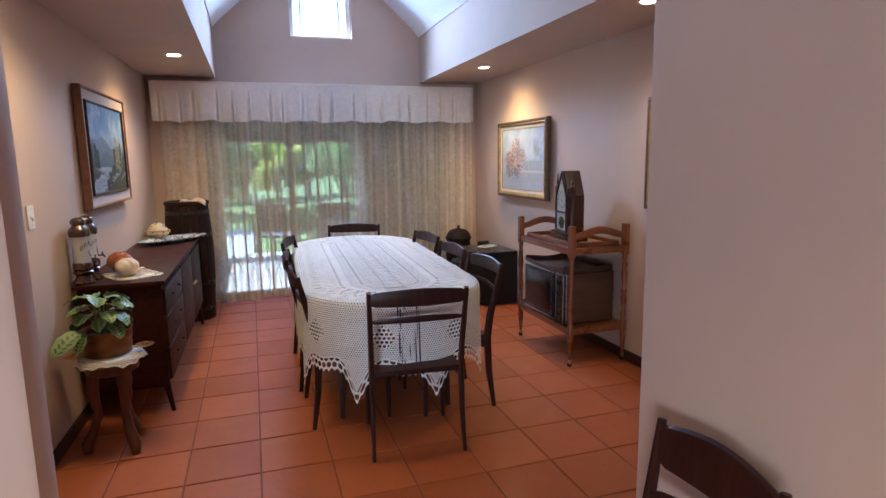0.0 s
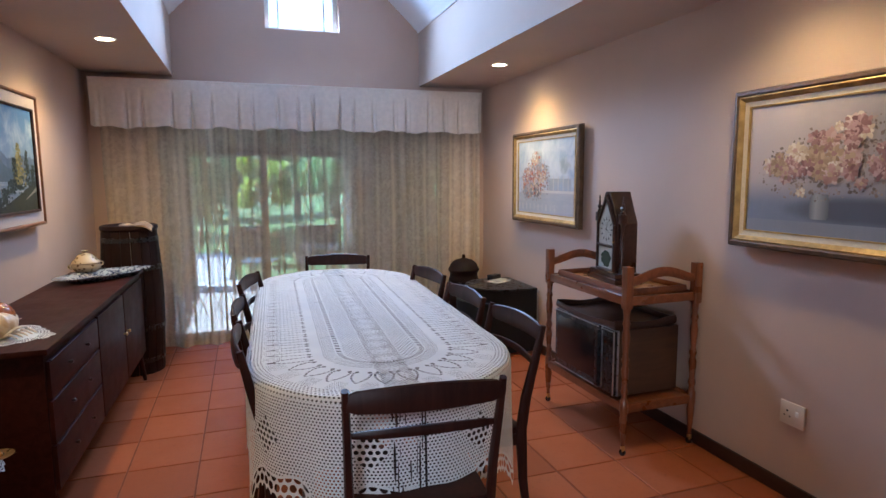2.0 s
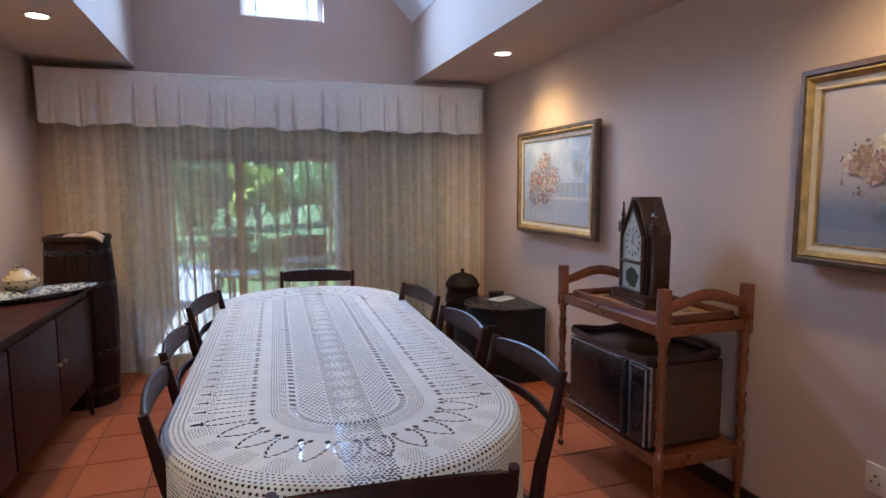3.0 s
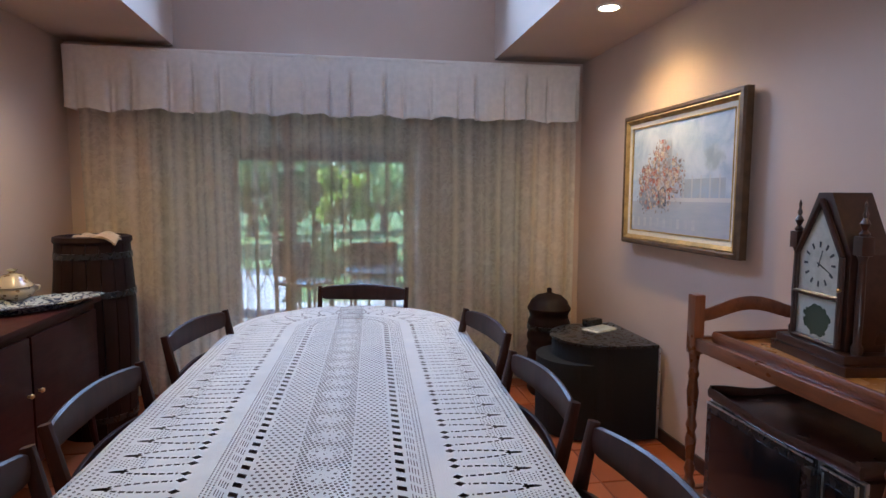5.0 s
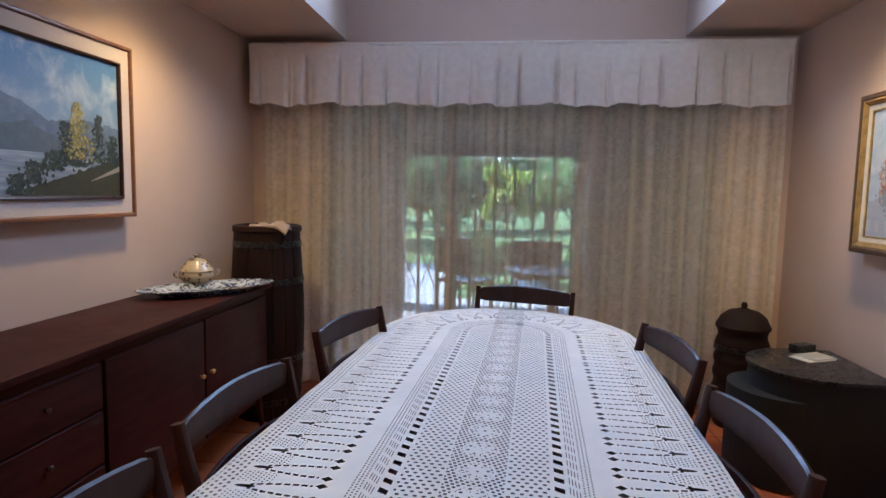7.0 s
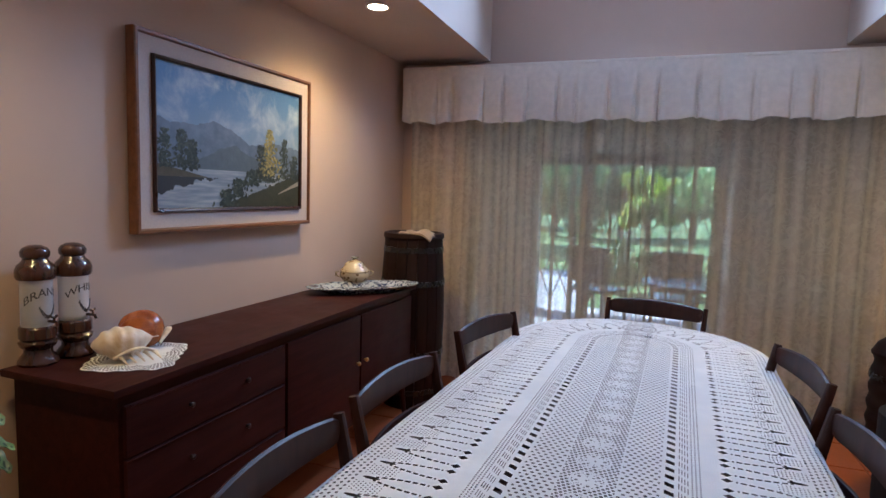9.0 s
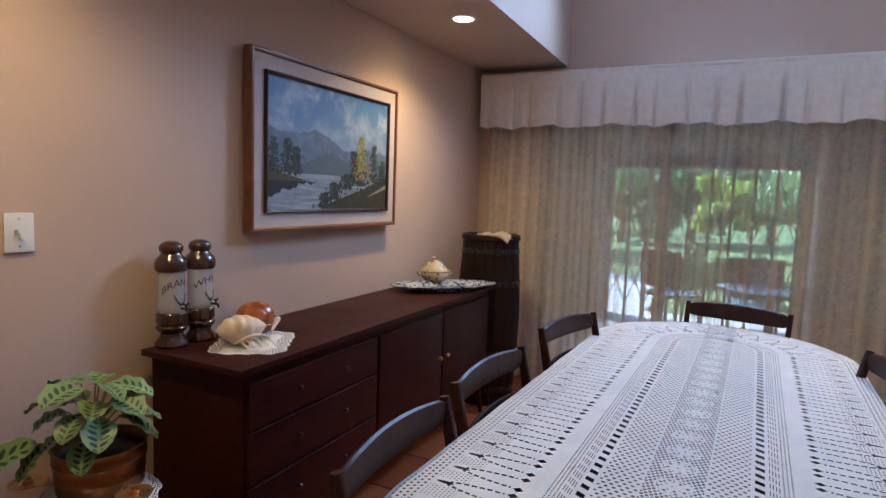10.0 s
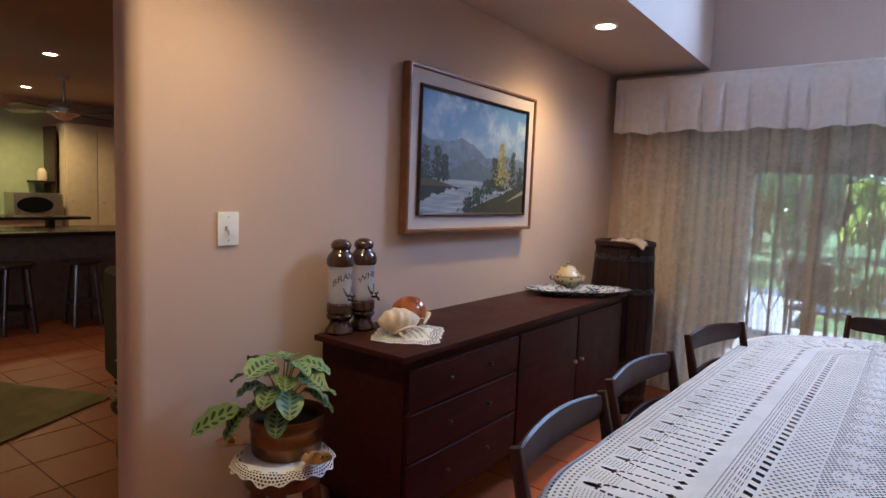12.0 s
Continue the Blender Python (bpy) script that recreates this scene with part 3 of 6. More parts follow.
def chair(m, label, group="", chunk=1.0):
    """Rail at the back (-y), 0.29 behind the middle of the seat."""
    c = thing("dining_chair", m, label, "chair", group)
    w, h = 0.235, 0.890

    def rail(z, half_h, half_t, bend, tip):
        return sweep([(-w - tip + (2 * w + 2 * tip) * t, -0.292 - bend * (1 - (2 * t - 1) ** 2) + (h - z) * 0.28, z - 0.008 * (2 * t - 1) ** 2) for t in curve(lambda t: t, 13)],
                     [(half_t, half_h * (0.74 + 0.26 * math.sin(math.pi * t))) if 0.01 < t < 0.99 else (half_t * 0.6, half_h * 0.5) for t in curve(lambda t: t, 13)], None, 10, 3.0)
    part("top_rail", rail(h - 0.044 * chunk, 0.044 * chunk, 0.011 * chunk, 0.026, 0.012), CHAIR_WOOD, c)
    part("back_rail", rail(h - 0.158, 0.017, 0.008, 0.026, -0.012), CHAIR_WOOD, c)
    for s in (-1, 1):
        pts = [(s * (w + 0.004), -0.285, h - 0.012), (s * w, -0.255, 0.74), (s * (w - 0.004), -0.215, 0.58), (s * (w - 0.006), -0.195, 0.44), (s * (w - 0.004), -0.205, 0.22), (s * w, -0.235, 0.0)]
        part("back_leg", sweep(pts, [(0.011, 0.013), (0.013, 0.017), (0.014, 0.022), (0.015, 0.024), (0.013, 0.019), (0.010, 0.013)], None, 10, 3, (0, 1, 0)), CHAIR_WOOD, c)
        part("front_leg", sweep([(s * 0.215, 0.195, 0.43), (s * 0.217, 0.198, 0.2), (s * 0.22, 0.20, 0.0)], [(0.018, 0.018), (0.015, 0.015), (0.011, 0.011)], None, 10, 3, (0, 1, 0)), CHAIR_WOOD, c)
        part("side_seat_rail", sweep([(s * (w - 0.006), -0.19, 0.405), (s * 0.214, 0.195, 0.405)], [(0.010, 0.024)], None, 8, 4), CHAIR_WOOD, c)
    part("front_seat_rail", sweep([(-0.214, 0.197, 0.405), (0.214, 0.197, 0.405)], [(0.010, 0.024)], None, 8, 4), CHAIR_WOOD, c)
    seat = [(-0.225, -0.205), (0.225, -0.205), (0.232, 0.19), (0.215, 0.215), (-0.215, 0.215), (-0.232, 0.19)]
    part("seat", prism(seat, 0.425, 0.455, 0.010), CHAIR_WOOD, c)
    return c


def chair_pose(a, b):
    """From the two ends of the top rail, left to right as seen by someone behind the chair."""
    mid = ((a[0] + b[0]) / 2, (a[1] + b[1]) / 2)
    rz = math.degrees(math.atan2(b[1] - a[1], b[0] - a[0]))
    return pose(mid[0], mid[1], 0, 0, 0, rz) @ pose(0, 0.284, 0)


RAILS = (((1.472, 2.105), (1.972, 2.062)), ((2.140, 4.990), (1.668, 5.100)),
         ((1.190, 3.100), (1.196, 2.603)), ((1.205, 3.687), (1.167, 3.203)), ((1.294, 4.469), (1.182, 4.005)),
         ((2.367, 2.570), (2.352, 3.045)), ((2.357, 3.160), (2.340, 3.650)), ((2.393, 3.875), (2.334, 4.363)))
first = chair(chair_pose(*RAILS[0]), "dark wooden dining chair pushed in at the table", "chairs round the table")
for a, b in RAILS[1:]:
    copy_thing(first, chair_pose(a, b))

# ---- sideboard along the west wall ----
SIDE = pose(0.004, 3.108, 0, 0, 0, -0.6)
sb = thing("sideboard", SIDE, "long dark mahogany sideboard with three drawers and two doors", "sideboard")
SW, SL = 0.470, 2.14
part("carcass", box(0.015, SW - 0.022, 0.02, SL - 0.02, 0.20, 0.800, 0.003), SIDE_WOOD, sb)
part("top", box(0.0, SW + 0.004, -0.012, SL + 0.012, 0.800, 0.824, 0.006), SIDE_WOOD, sb)
part("plinth", box(0.03, SW - 0.05, 0.05, SL - 0.05, 0.165, 0.20, 0.003), SIDE_WOOD, sb)
F = SW - 0.022
z = 0.215
for hgt in (0.20, 0.19, 0.165):
    d = part("drawer", box(F, F + 0.016, 0.035, 0.80, z, z + hgt - 0.008, 0.004), SIDE_WOOD, sb)
    part("pull_lip", sweep([(F + 0.014, 0.05, z + hgt - 0.010), (F + 0.014, 0.785, z + hgt - 0.010)], [(0.007, 0.004)], None, 8, 3), SIDE_WOOD, d)
    for yy in (0.28, 0.56):
        part("knob", lathe([(0.0, 0), (0.006, 0), (0.006, 0.008), (0.010, 0.014), (0.006, 0.020), (0, 0.020)], 10, m=pose(F + 0.014, yy, z + hgt * 0.5, 0, 90, 0)), DARK_WOOD, d)
    z += hgt
for y0, y1, ky in ((0.82, 1.445, 1.41), (1.46, 2.10, 1.495)):
    d = part("door", box(F, F + 0.016, y0, y1, 0.215, 0.765, 0.004), SIDE_WOOD, sb)
    part("knob", lathe([(0.0, 0), (0.006, 0), (0.006, 0.010), (0.012, 0.016), (0.008, 0.024), (0, 0.025)], 12, m=pose(F + 0.014, ky, 0.52, 0, 90, 0)), BRASS, d)
for x in (0.05, SW - 0.05):
    for y in (0.07, SL - 0.07):
        part("leg", sweep([(x, y, 0.205), (x + (0.03 if x > 0.2 else -0.0), y, 0.0)], [(0.021, 0.021), (0.012, 0.012)], None, 10, 2.5, (0, 1, 0)), SIDE_WOOD, sb)

# ---- tea trolley with a microwave oven and a clock ----
CX0, CX1, CY0, CY1 = 3.085, 3.522, 2.990, 3.800
cart = thing("tea_trolley", pose((CX0 + CX1) / 2, (CY0 + CY1) / 2, 0), "reddish wooden tea trolley with turned posts on castors", "trolley")
hx, hy = (CX1 - CX0) / 2, (CY1 - CY0) / 2
turn = [(0.0, 0.055), (0.012, 0.055), (0.010, 0.075), (0.016, 0.13), (0.021, 0.20), (0.019, 0.225), (0.023, 0.235), (0.023, 0.30), (0.018, 0.31), (0.014, 0.33), (0.021, 0.355), (0.014, 0.38), (0.017, 0.42),
        (0.021, 0.47), (0.014, 0.50), (0.021, 0.525), (0.014, 0.55), (0.018, 0.60), (0.022, 0.655), (0.015, 0.70), (0.021, 0.72), (0.015, 0.745), (0.019, 0.785), (0.021, 0.80)]
for x in (-hx, hx):
    for y in (-hy, hy):
        p = part("post", lathe(turn, 16, x, y), POST_WOOD, cart)
        part("post_head", box(x - 0.021, x + 0.021, y - 0.024, y + 0.024, 0.798, 1.020, 0.008), POST_WOOD, p)
        part("castor", lathe([(0, -0.008), (0.016, -0.008), (0.018, -0.004), (0.018, 0.004), (0.016, 0.008), (0, 0.008)], 14, m=pose(x, y, 0.018, 0, 90, 25)), BLACK, p)
        part("castor_fork", box(x - 0.007, x + 0.007, y - 0.012, y + 0.012, 0.024, 0.058, 0.003), BRASS, p)
for zz, zz2 in ((0.815, 0.861), (0.238, 0.284)):
    bm = bmesh.new()
    for s in (-1, 1):
        box(-hx, hx, s * hy - 0.012, s * hy + 0.012, zz, zz2, 0.004, bm=bm)
        box(s * hx - 0.012, s * hx + 0.012, -hy, hy, zz, zz2, 0.004, bm=bm)
    part("shelf_frame", bm, CART_WOOD, cart)
    part("shelf", box(-hx + 0.012, hx - 0.012, -hy + 0.012, hy - 0.012, zz2 - 0.020, zz2 - 0.008, 0.001), INLAY if zz > 0.5 else CART_WOOD, cart)
for s in (-1, 1):
    pts = [(-hx + 0.02 + (2 * hx - 0.04) * t, s * hy, 0.938 + 0.045 * math.sin(math.pi * t) ** 1.5) for t in curve(lambda t: t, 11)]
    part("handle_rail", sweep(pts, [(0.010, 0.022 + 0.004 * math.sin(math.pi * t)) for t in curve(lambda t: t, 11)], None, 8, 4), CART_WOOD, cart)
tray = thing("serving_tray", pose((CX0 + CX1) / 2, (CY0 + CY1) / 2 - 0.01, 0.8535), "reddish wooden tray with a honey veneer bottom on the trolley", "tray")
part("tray_bottom", box(-0.185, 0.185, -0.345, 0.345, 0.0, 0.012, 0.002), INLAY, tray)
bm = bmesh.new()
for s in (-1, 1):
    sweep([(s * 0.185, -0.35, 0.020), (s * 0.185, 0.35, 0.020)], [(0.012, 0.020)], bm, 8, 3)
    sweep([(-0.185, s * 0.35, 0.020), (0.185, s * 0.35, 0.020)], [(0.012, 0.020)], bm, 8, 3)
part("tray_rim", bm, CART_WOOD, tray)

mw = thing("microwave_oven", pose(3.295, 3.382, 0.284) @ Matrix.Diagonal((1, 1, 1.06, 1)), "older black and woodgrain microwave oven with steel trim", "microwave oven")
part("case", box(-0.195, 0.19, -0.315, 0.315, 0.012, 0.355, 0.006), OVEN_BROWN, mw)
part("front_trim", box(-0.205, -0.194, -0.316, 0.316, 0.012, 0.356, 0.003), STEEL, mw)
d = part("door", box(-0.222, -0.204, -0.165, 0.312, 0.018, 0.350, 0.004), BLACK, mw)
part("door_glass", box(-0.2245, -0.221, -0.125, 0.285, 0.055, 0.318, 0.001), DARK_GLASS, d)
part("door_trim", box(-0.2255, -0.2205, -0.165, 0.312, 0.344, 0.350, 0.001), STEEL, d)
part("door_trim", box(-0.2255, -0.2205, -0.165, 0.312, 0.018, 0.023, 0.001), STEEL, d)
part("door_handle", box(-0.245, -0.222, -0.185, -0.158, 0.03, 0.335, 0.006), BLACK, d)
p = part("control_panel", box(-0.222, -0.204, -0.312, -0.192, 0.018, 0.350, 0.004), BLACK, mw)
part("panel_trim", box(-0.2255, -0.2205, -0.312, -0.303, 0.018, 0.350, 0.001), STEEL, p)
part("panel_trim", box(-0.2255, -0.2205, -0.303, -0.192, 0.344, 0.350, 0.001), STEEL, p)
part("panel_trim", box(-0.2245, -0.2215, -0.204, -0.198, 0.03, 0.335, 0.001), STEEL, p)
part("display", box(-0.2245, -0.2215, -0.292, -0.212, 0.275, 0.312, 0.001), DARK_GLASS, p)
for i in range(4):
    for j in range(3):
        part("button", box(-0.2245, -0.2215, -0.290 + j * 0.028, -0.268 + j * 0.028, 0.055 + i * 0.045, 0.088 + i * 0.045, 0.001), BLACK, p)
for x in (-0.16, 0.16):
    for y in (-0.27, 0.27):
        part("foot", lathe([(0.012, 0), (0.014, 0.006), (0.014, 0.012)], 10, x, y), BLACK, mw)
wt = thing("wooden_tray", pose(3.285, 3.382, 0.661), "dark red wooden tray with raised ends on the microwave", "tray")
part("tray_bottom", box(-0.20, 0.18, -0.30, 0.30, 0.0, 0.012, 0.002), DARK_WOOD, wt)
for s in (-1, 1):
    part("tray_end", sweep([(-0.21 + 0.40 * t, s * 0.30, 0.022 + 0.010 * math.cos(2 * math.pi * t)) for t in curve(lambda t: t, 9)], [(0.009, 0.022)], None, 8, 3), DARK_WOOD, wt)
part("tray_side", sweep([(-0.205, -0.31 + 0.62 * t, 0.016 + 0.010 * math.cos(2 * math.pi * t)) for t in curve(lambda t: t, 13)], [(0.008, 0.017)], None, 8, 3), DARK_WOOD, wt)
part("tray_side", sweep([(0.185, -0.30 + 0.60 * t, 0.024) for t in curve(lambda t: t, 5)], [(0.008, 0.018)], None, 8, 3), DARK_WOOD, wt)

# steeple clock, front towards -x
CLK = pose(3.305, 3.425, 0.866, 0, 0, -97)
ck = thing("steeple_clock", CLK, "dark wooden steeple mantel clock with a painted glass door", "clock")
part("base", box(-0.175, 0.175, -0.085, 0.085, 0.0, 0.030, 0.005), DARK_WOOD, ck)
part("base_moulding", box(-0.160, 0.160, -0.078, 0.078, 0.030, 0.060, 0.010), DARK_WOOD, ck)
body = [(-0.122, 0.06), (0.122, 0.06), (0.122, 0.345), (0.03, 0.525), (-0.03, 0.525), (-0.122, 0.345)]
part("body", prism(body, -0.075, 0.050, 0.003, pose(0, 0, 0, 90, 0, 0)), DARK_WOOD, ck)
CREAM = plain("clock_dial_enamel", (0.42, 0.39, 0.32), 0.4, 0, 0.15, 25)
upper = [(-0.092, 0.215), (0.092, 0.215), (0.092, 0.330), (0.0, 0.485), (-0.092, 0.330)]
p = part("dial_panel", prism(upper, 0.050, 0.054, 0, pose(0, 0, 0, 90, 0, 0)), CREAM, ck, "cream painted dial")
for i in range(12):
    a = math.pi / 6 * i
    part("hour_mark", prism([(-0.003, 0.052), (0.003, 0.052), (0.004, 0.070), (-0.004, 0.070)], 0.0545, 0.0555, 0, pose(0, 0, 0.305, 90, 0, 0) @ pose(0, 0, 0, 0, 0, math.degrees(-a))), DARK_PAINT, p)
for a, l in ((-0.3, 0.045), (-2.0, 0.062)):
    part("clock_hand", prism([(-0.002, -0.01), (0.002, -0.01), (0.0012, l), (-0.0012, l)], 0.056, 0.057, 0, pose(0, 0, 0.305, 90, 0, 0) @ pose(0, 0, 0, 0, 0, math.degrees(a))), DARK_PAINT, p)
PICT = Mat("painted_glass_picture", 0.25)
n1 = PICT.noise(40, 4)
zz = PICT.axis(2)
xx = PICT.axis(0)
blob = (xx * xx * 60.0 + (zz - 0.13) * (zz - 0.13) * 90.0 + n1 * 0.35).lt(0.38)
PICT.color(PICT.mix(blob, (0.40, 0.40, 0.35), (0.045, 0.06, 0.038)))
part("painted_tablet", prism([(-0.092, 0.075), (0.092, 0.075), (0.092, 0.205), (-0.092, 0.205)], 0.050, 0.054, 0, pose(0, 0, 0, 90, 0, 0)), PICT.m, ck, "painted picture behind the lower glass")
bm = bmesh.new()
for a, b in (((-0.100, 0.066), (0.100, 0.066)), ((-0.100, 0.21), (0.100, 0.21)), ((-0.100, 0.066), (-0.100, 0.335)), ((0.100, 0.066), (0.100, 0.335)), ((-0.100, 0.335), (0, 0.503)), ((0.100, 0.335), (0, 0.503))):
    sweep([(a[0], -0.058, a[1]), (b[0], -0.058, b[1])], [(0.008, 0.009)], bm, 8, 3, (0, 1, 0))
part("door_frame", bm, DARK_WOOD, ck)
for s in (-1, 1):
    part("column", lathe([(0.014, 0.06), (0.016, 0.08), (0.010, 0.09), (0.012, 0.20), (0.010, 0.33), (0.016, 0.345), (0.016, 0.365)], 14, s * 0.142, -0.03), DARK_WOOD, ck)
    part("column_block", box(s * 0.142 - 0.018, s * 0.142 + 0.018, -0.048, -0.012, 0.345, 0.40, 0.003), DARK_WOOD, ck)
    part("finial", lathe([(0.012, 0.40), (0.014, 0.408), (0.006, 0.418), (0.014, 0.436), (0.005, 0.452), (0.008, 0.46), (0.0035, 0.475), (0.005, 0.49), (0.0, 0.505)], 12, s * 0.142, -0.03), DARK_WOOD, ck)
part("latch", lathe([(0, 0), (0.005, 0), (0.007, 0.008), (0, 0.012)], 10, m=pose(0.105, -0.062, 0.24, 90, 0, 0)), BRASS, ck)

# ---- curtains ----


def drape(name, x0, x1, y, z0, z1, material, fold, depth, label, seed, ny=14, hem=0.0, sag=0.0):
    rnd = random.Random(seed)
    n = int((x1 - x0) / 0.011)
    ph = [rnd.uniform(0, 6.28) for _ in range(4)]
    verts, faces, cu, cv, cs = [], [], [], [], []
    arc = 0.0
    prev = None
    for i in range(n + 1):
        t = i / n
        x = x0 + (x1 - x0) * t
        f = x / fold * 2 * math.pi + 2.0 * math.sin(x * 2.7 + ph[2])
        w = depth * (0.65 * math.sin(f + 1.1 * math.sin(x * 5.1 + ph[0])) + 0.5 * math.sin(f * 0.47 + ph[1]) + 0.10 * math.sin(f * 2.1 + ph[2]))
        if prev is not None:
            arc += math.hypot(x - prev[0], w - prev[1])
        steep = 0.0 if prev is None else min(1.0, abs(w - prev[1]) / abs(x - prev[0]) / 1.6)
        prev = (x, w)
        low = z0 + hem * math.sin(x * 9 + ph[3]) + hem * 0.6 * math.sin(x * 23 + ph[0])
        for j in range(ny + 1):
            v = j / ny
            z = low + (z1 - low) * v
            k = 1.0 - 0.55 * v
            verts.append((x + 0.006 * math.sin(v * 4 + x * 7), y + w * k + 0.004 * math.sin(z * 6 + x * 11), z))
            cu.append(arc)
            cv.append(z)
            cs.append(steep)
    m = ny + 1
    for i in range(n):
        for j in range(ny):
            faces.append((i * m + j, (i + 1) * m + j, (i + 1) * m + j + 1, i * m + j + 1))
    me = bpy.data.meshes.new(name)
    me.from_pydata(verts, [], faces)
    me.materials.append(material)
    with_attrs(me, cu=cu, cv=cv, cs=cs)
    me.shade_smooth()
    return tagged(new(name, me), label, "curtain", "lace curtains at the sliding door")


drape("lace_curtain", 0.15, 1.80, 5.955, 0.02, 1.96, LACE, 0.135, 0.034, "long beige lace net curtain drawn across the sliding door", 3, hem=0.010)
drape("lace_curtain", 1.79, 3.475, 5.958, 0.02, 1.96, LACE, 0.150, 0.034, "long beige lace net curtain drawn across the sliding door", 7, hem=0.010)

# pleated valance: box with returns, cloth with inverted pleats
verts, faces = [], []
n, ny = 460, 12
px0, px1, pz0, pz1, pf = 0.098, 3.466, 1.905, 2.292, 5.885
outline = []
for i in range(21):
    outline.append((px0, GABLE_Y - 0.005 - (GABLE_Y - 0.005 - pf) * i / 20, 0.0))
pleats = [0.16 + k * 0.172 + 0.03 * math.sin(k * 2.4) for k in range(20)]
for i in range(1, n):
    x = px0 + (px1 - px0) * i / n
    g = 0.0
    for pc in pleats:
        d = x - pc
        g += math.exp(-(d / 0.012) ** 2) * (0.8 + 0.3 * math.sin(pc * 31)) + 0.22 * math.exp(-((d - 0.035) / 0.025) ** 2)
    outline.append((x, pf, g))
for i in range(21):
    outline.append((px1, pf + (GABLE_Y - 0.005 - pf) * i / 20, 0.0))
for k, (x, y, g) in enumerate(outline):
    for j in range(ny + 1):
        v = j / ny
        z = pz0 + (pz1 - pz0) * v
        deep = 0.060 * max(0.0, min(1.0, (0.80 - v) / 0.45)) if g else 0.0
        flare = -0.022 * (1 - v) if 21 <= k < 20 + n else 0.0
        low = 0.009 * math.sin(x * 13.0) + 0.006 * math.sin(x * 31.0) - (0.006 * g if g else 0)
        verts.append((x + (0.004 * math.sin(x * 40) if 21 <= k < 20 + n else (-0.006 if x < 1 else 0.006) * (v - 0.3)), y + g * deep * 0.9 + flare + 0.004 * math.sin(x * 18 + v * 2), z + (low * (1 - v))))
m = ny + 1
for i in range(len(outline) - 1):
    for j in range(ny):
        faces.append((i * m + j, (i + 1) * m + j, (i + 1) * m + j + 1, i * m + j + 1))
me = bpy.data.meshes.new("valance")
me.from_pydata(verts, [], faces)
me.materials.append(VALANCE_CLOTH)
me.shade_smooth()
val = thing("valance", pose(0, 0, 0), "cream pleated fabric valance over the lace curtains", "valance")
part("pleated_cloth", me, None, val)
part("pelmet_board", box(px0 + 0.012, px1 - 0.012, pf + 0.035, GABLE_Y - 0.004, pz1 - 0.030, pz1 - 0.012, 0.003), VALANCE_CLOTH, val)
part("heading_band", box(px0 - 0.002, px1 + 0.002, pf - 0.004, pf + 0.008, pz1 - 0.016, pz1 + 0.004, 0.003), VALANCE_CLOTH, val)
rail = thing("curtain_rail", pose(0, 0, 0), "white curtain rail hidden behind the valance", "curtain rail")
part("track", box(0.12, 3.44, 5.955, 5.975, 1.960, 1.985, 0.002), PLASTIC_WHITE, rail)
for x in (0.3, 1.8, 3.3):
    part("bracket", box(x - 0.01, x + 0.01, 5.97, GABLE_Y + 0.001, 1.965, 1.990, 0.002), PLASTIC_WHITE, rail)

# ---- recessed downlights, switch, socket ----
LAMP = Mat("lit_bulb", 0.3)
LAMP.color((1.0, 0.85, 0.6))
LAMP.b.inputs["Emission Color"].default_value = (1.0, 0.72, 0.40, 1)
LAMP.b.inputs["Emission Strength"].default_value = 14
dl = thing("downlight", pose(0.46, 4.72, SOF) @ Matrix.Diagonal((1.25, 1.25, 1, 1)), "lit recessed downlight with a white rim in the soffit", "downlight", "recessed downlights")
part("rim", lathe([(0.052, -0.001), (0.052, -0.006), (0.046, -0.010), (0.040, -0.008), (0.038, 0.0)], 28), PLASTIC_WHITE, dl)
part("bulb_face", lathe([(0.0, -0.004), (0.030, -0.005), (0.038, -0.003), (0.038, -0.001), (0, -0.001)], 24), LAMP.m, dl, "glowing warm bulb")
for x, y in ((3.17, 4.80), (0.46, 2.55), (3.17, 2.35)):
    copy_thing(dl, pose(x, y, SOF))
copy_thing(dl, pose(0.9, -1.2, 2.50))
copy_thing(dl, pose(-1.15, 1.95, 2.46))

sw = thing("light_switch", pose(west(2.74) + 0.001, 2.736, 1.191, 0, 0, 89), "white plastic wall switch with a small toggle", "light switch")
part("plate", box(-0.040, 0.040, -0.008, 0.0, 0, 0.115, 0.003), PLASTIC_WHITE, sw)
part("toggle", box(-0.004, 0.008, -0.018, -0.008, 0.038, 0.056, 0.003), PLASTIC_WHITE, sw)
for z in (0.017, 0.098):
    part("screw", lathe([(0, 0), (0.0035, 0), (0.003, 0.0015), (0, 0.002)], 10, m=pose(0, -0.008, z, 90, 0, 0)), STEEL, sw)
part("marks", box(-0.014, -0.004, -0.0087, -0.0079, 0.050, 0.066, 0), plain("grey_print", (0.3, 0.3, 0.3)), sw)

so = thing("wall_socket", pose(EAST - 0.001, 2.393, 0.345, 0, 0, -90), "cream plastic wall socket with round pin holes", "wall socket")
part("plate", box(-0.062, 0.062, -0.009, 0.0, 0, 0.108, 0.004), PLASTIC_CREAM, so)
part("rocker", box(0.018, 0.034, -0.013, -0.009, 0.05, 0.075, 0.002), PLASTIC_WHITE, so)
for x, z, r in ((-0.024, 0.066, 0.005), (-0.038, 0.042, 0.004), (-0.010, 0.042, 0.004)):
    part("pin_hole", lathe([(0, 0), (r, 0), (r, 0.0012), (0, 0.0012)], 12, m=pose(x, -0.009, z, 90, 0, 0)), DARK_PAINT, so)

# ---- paintings ----


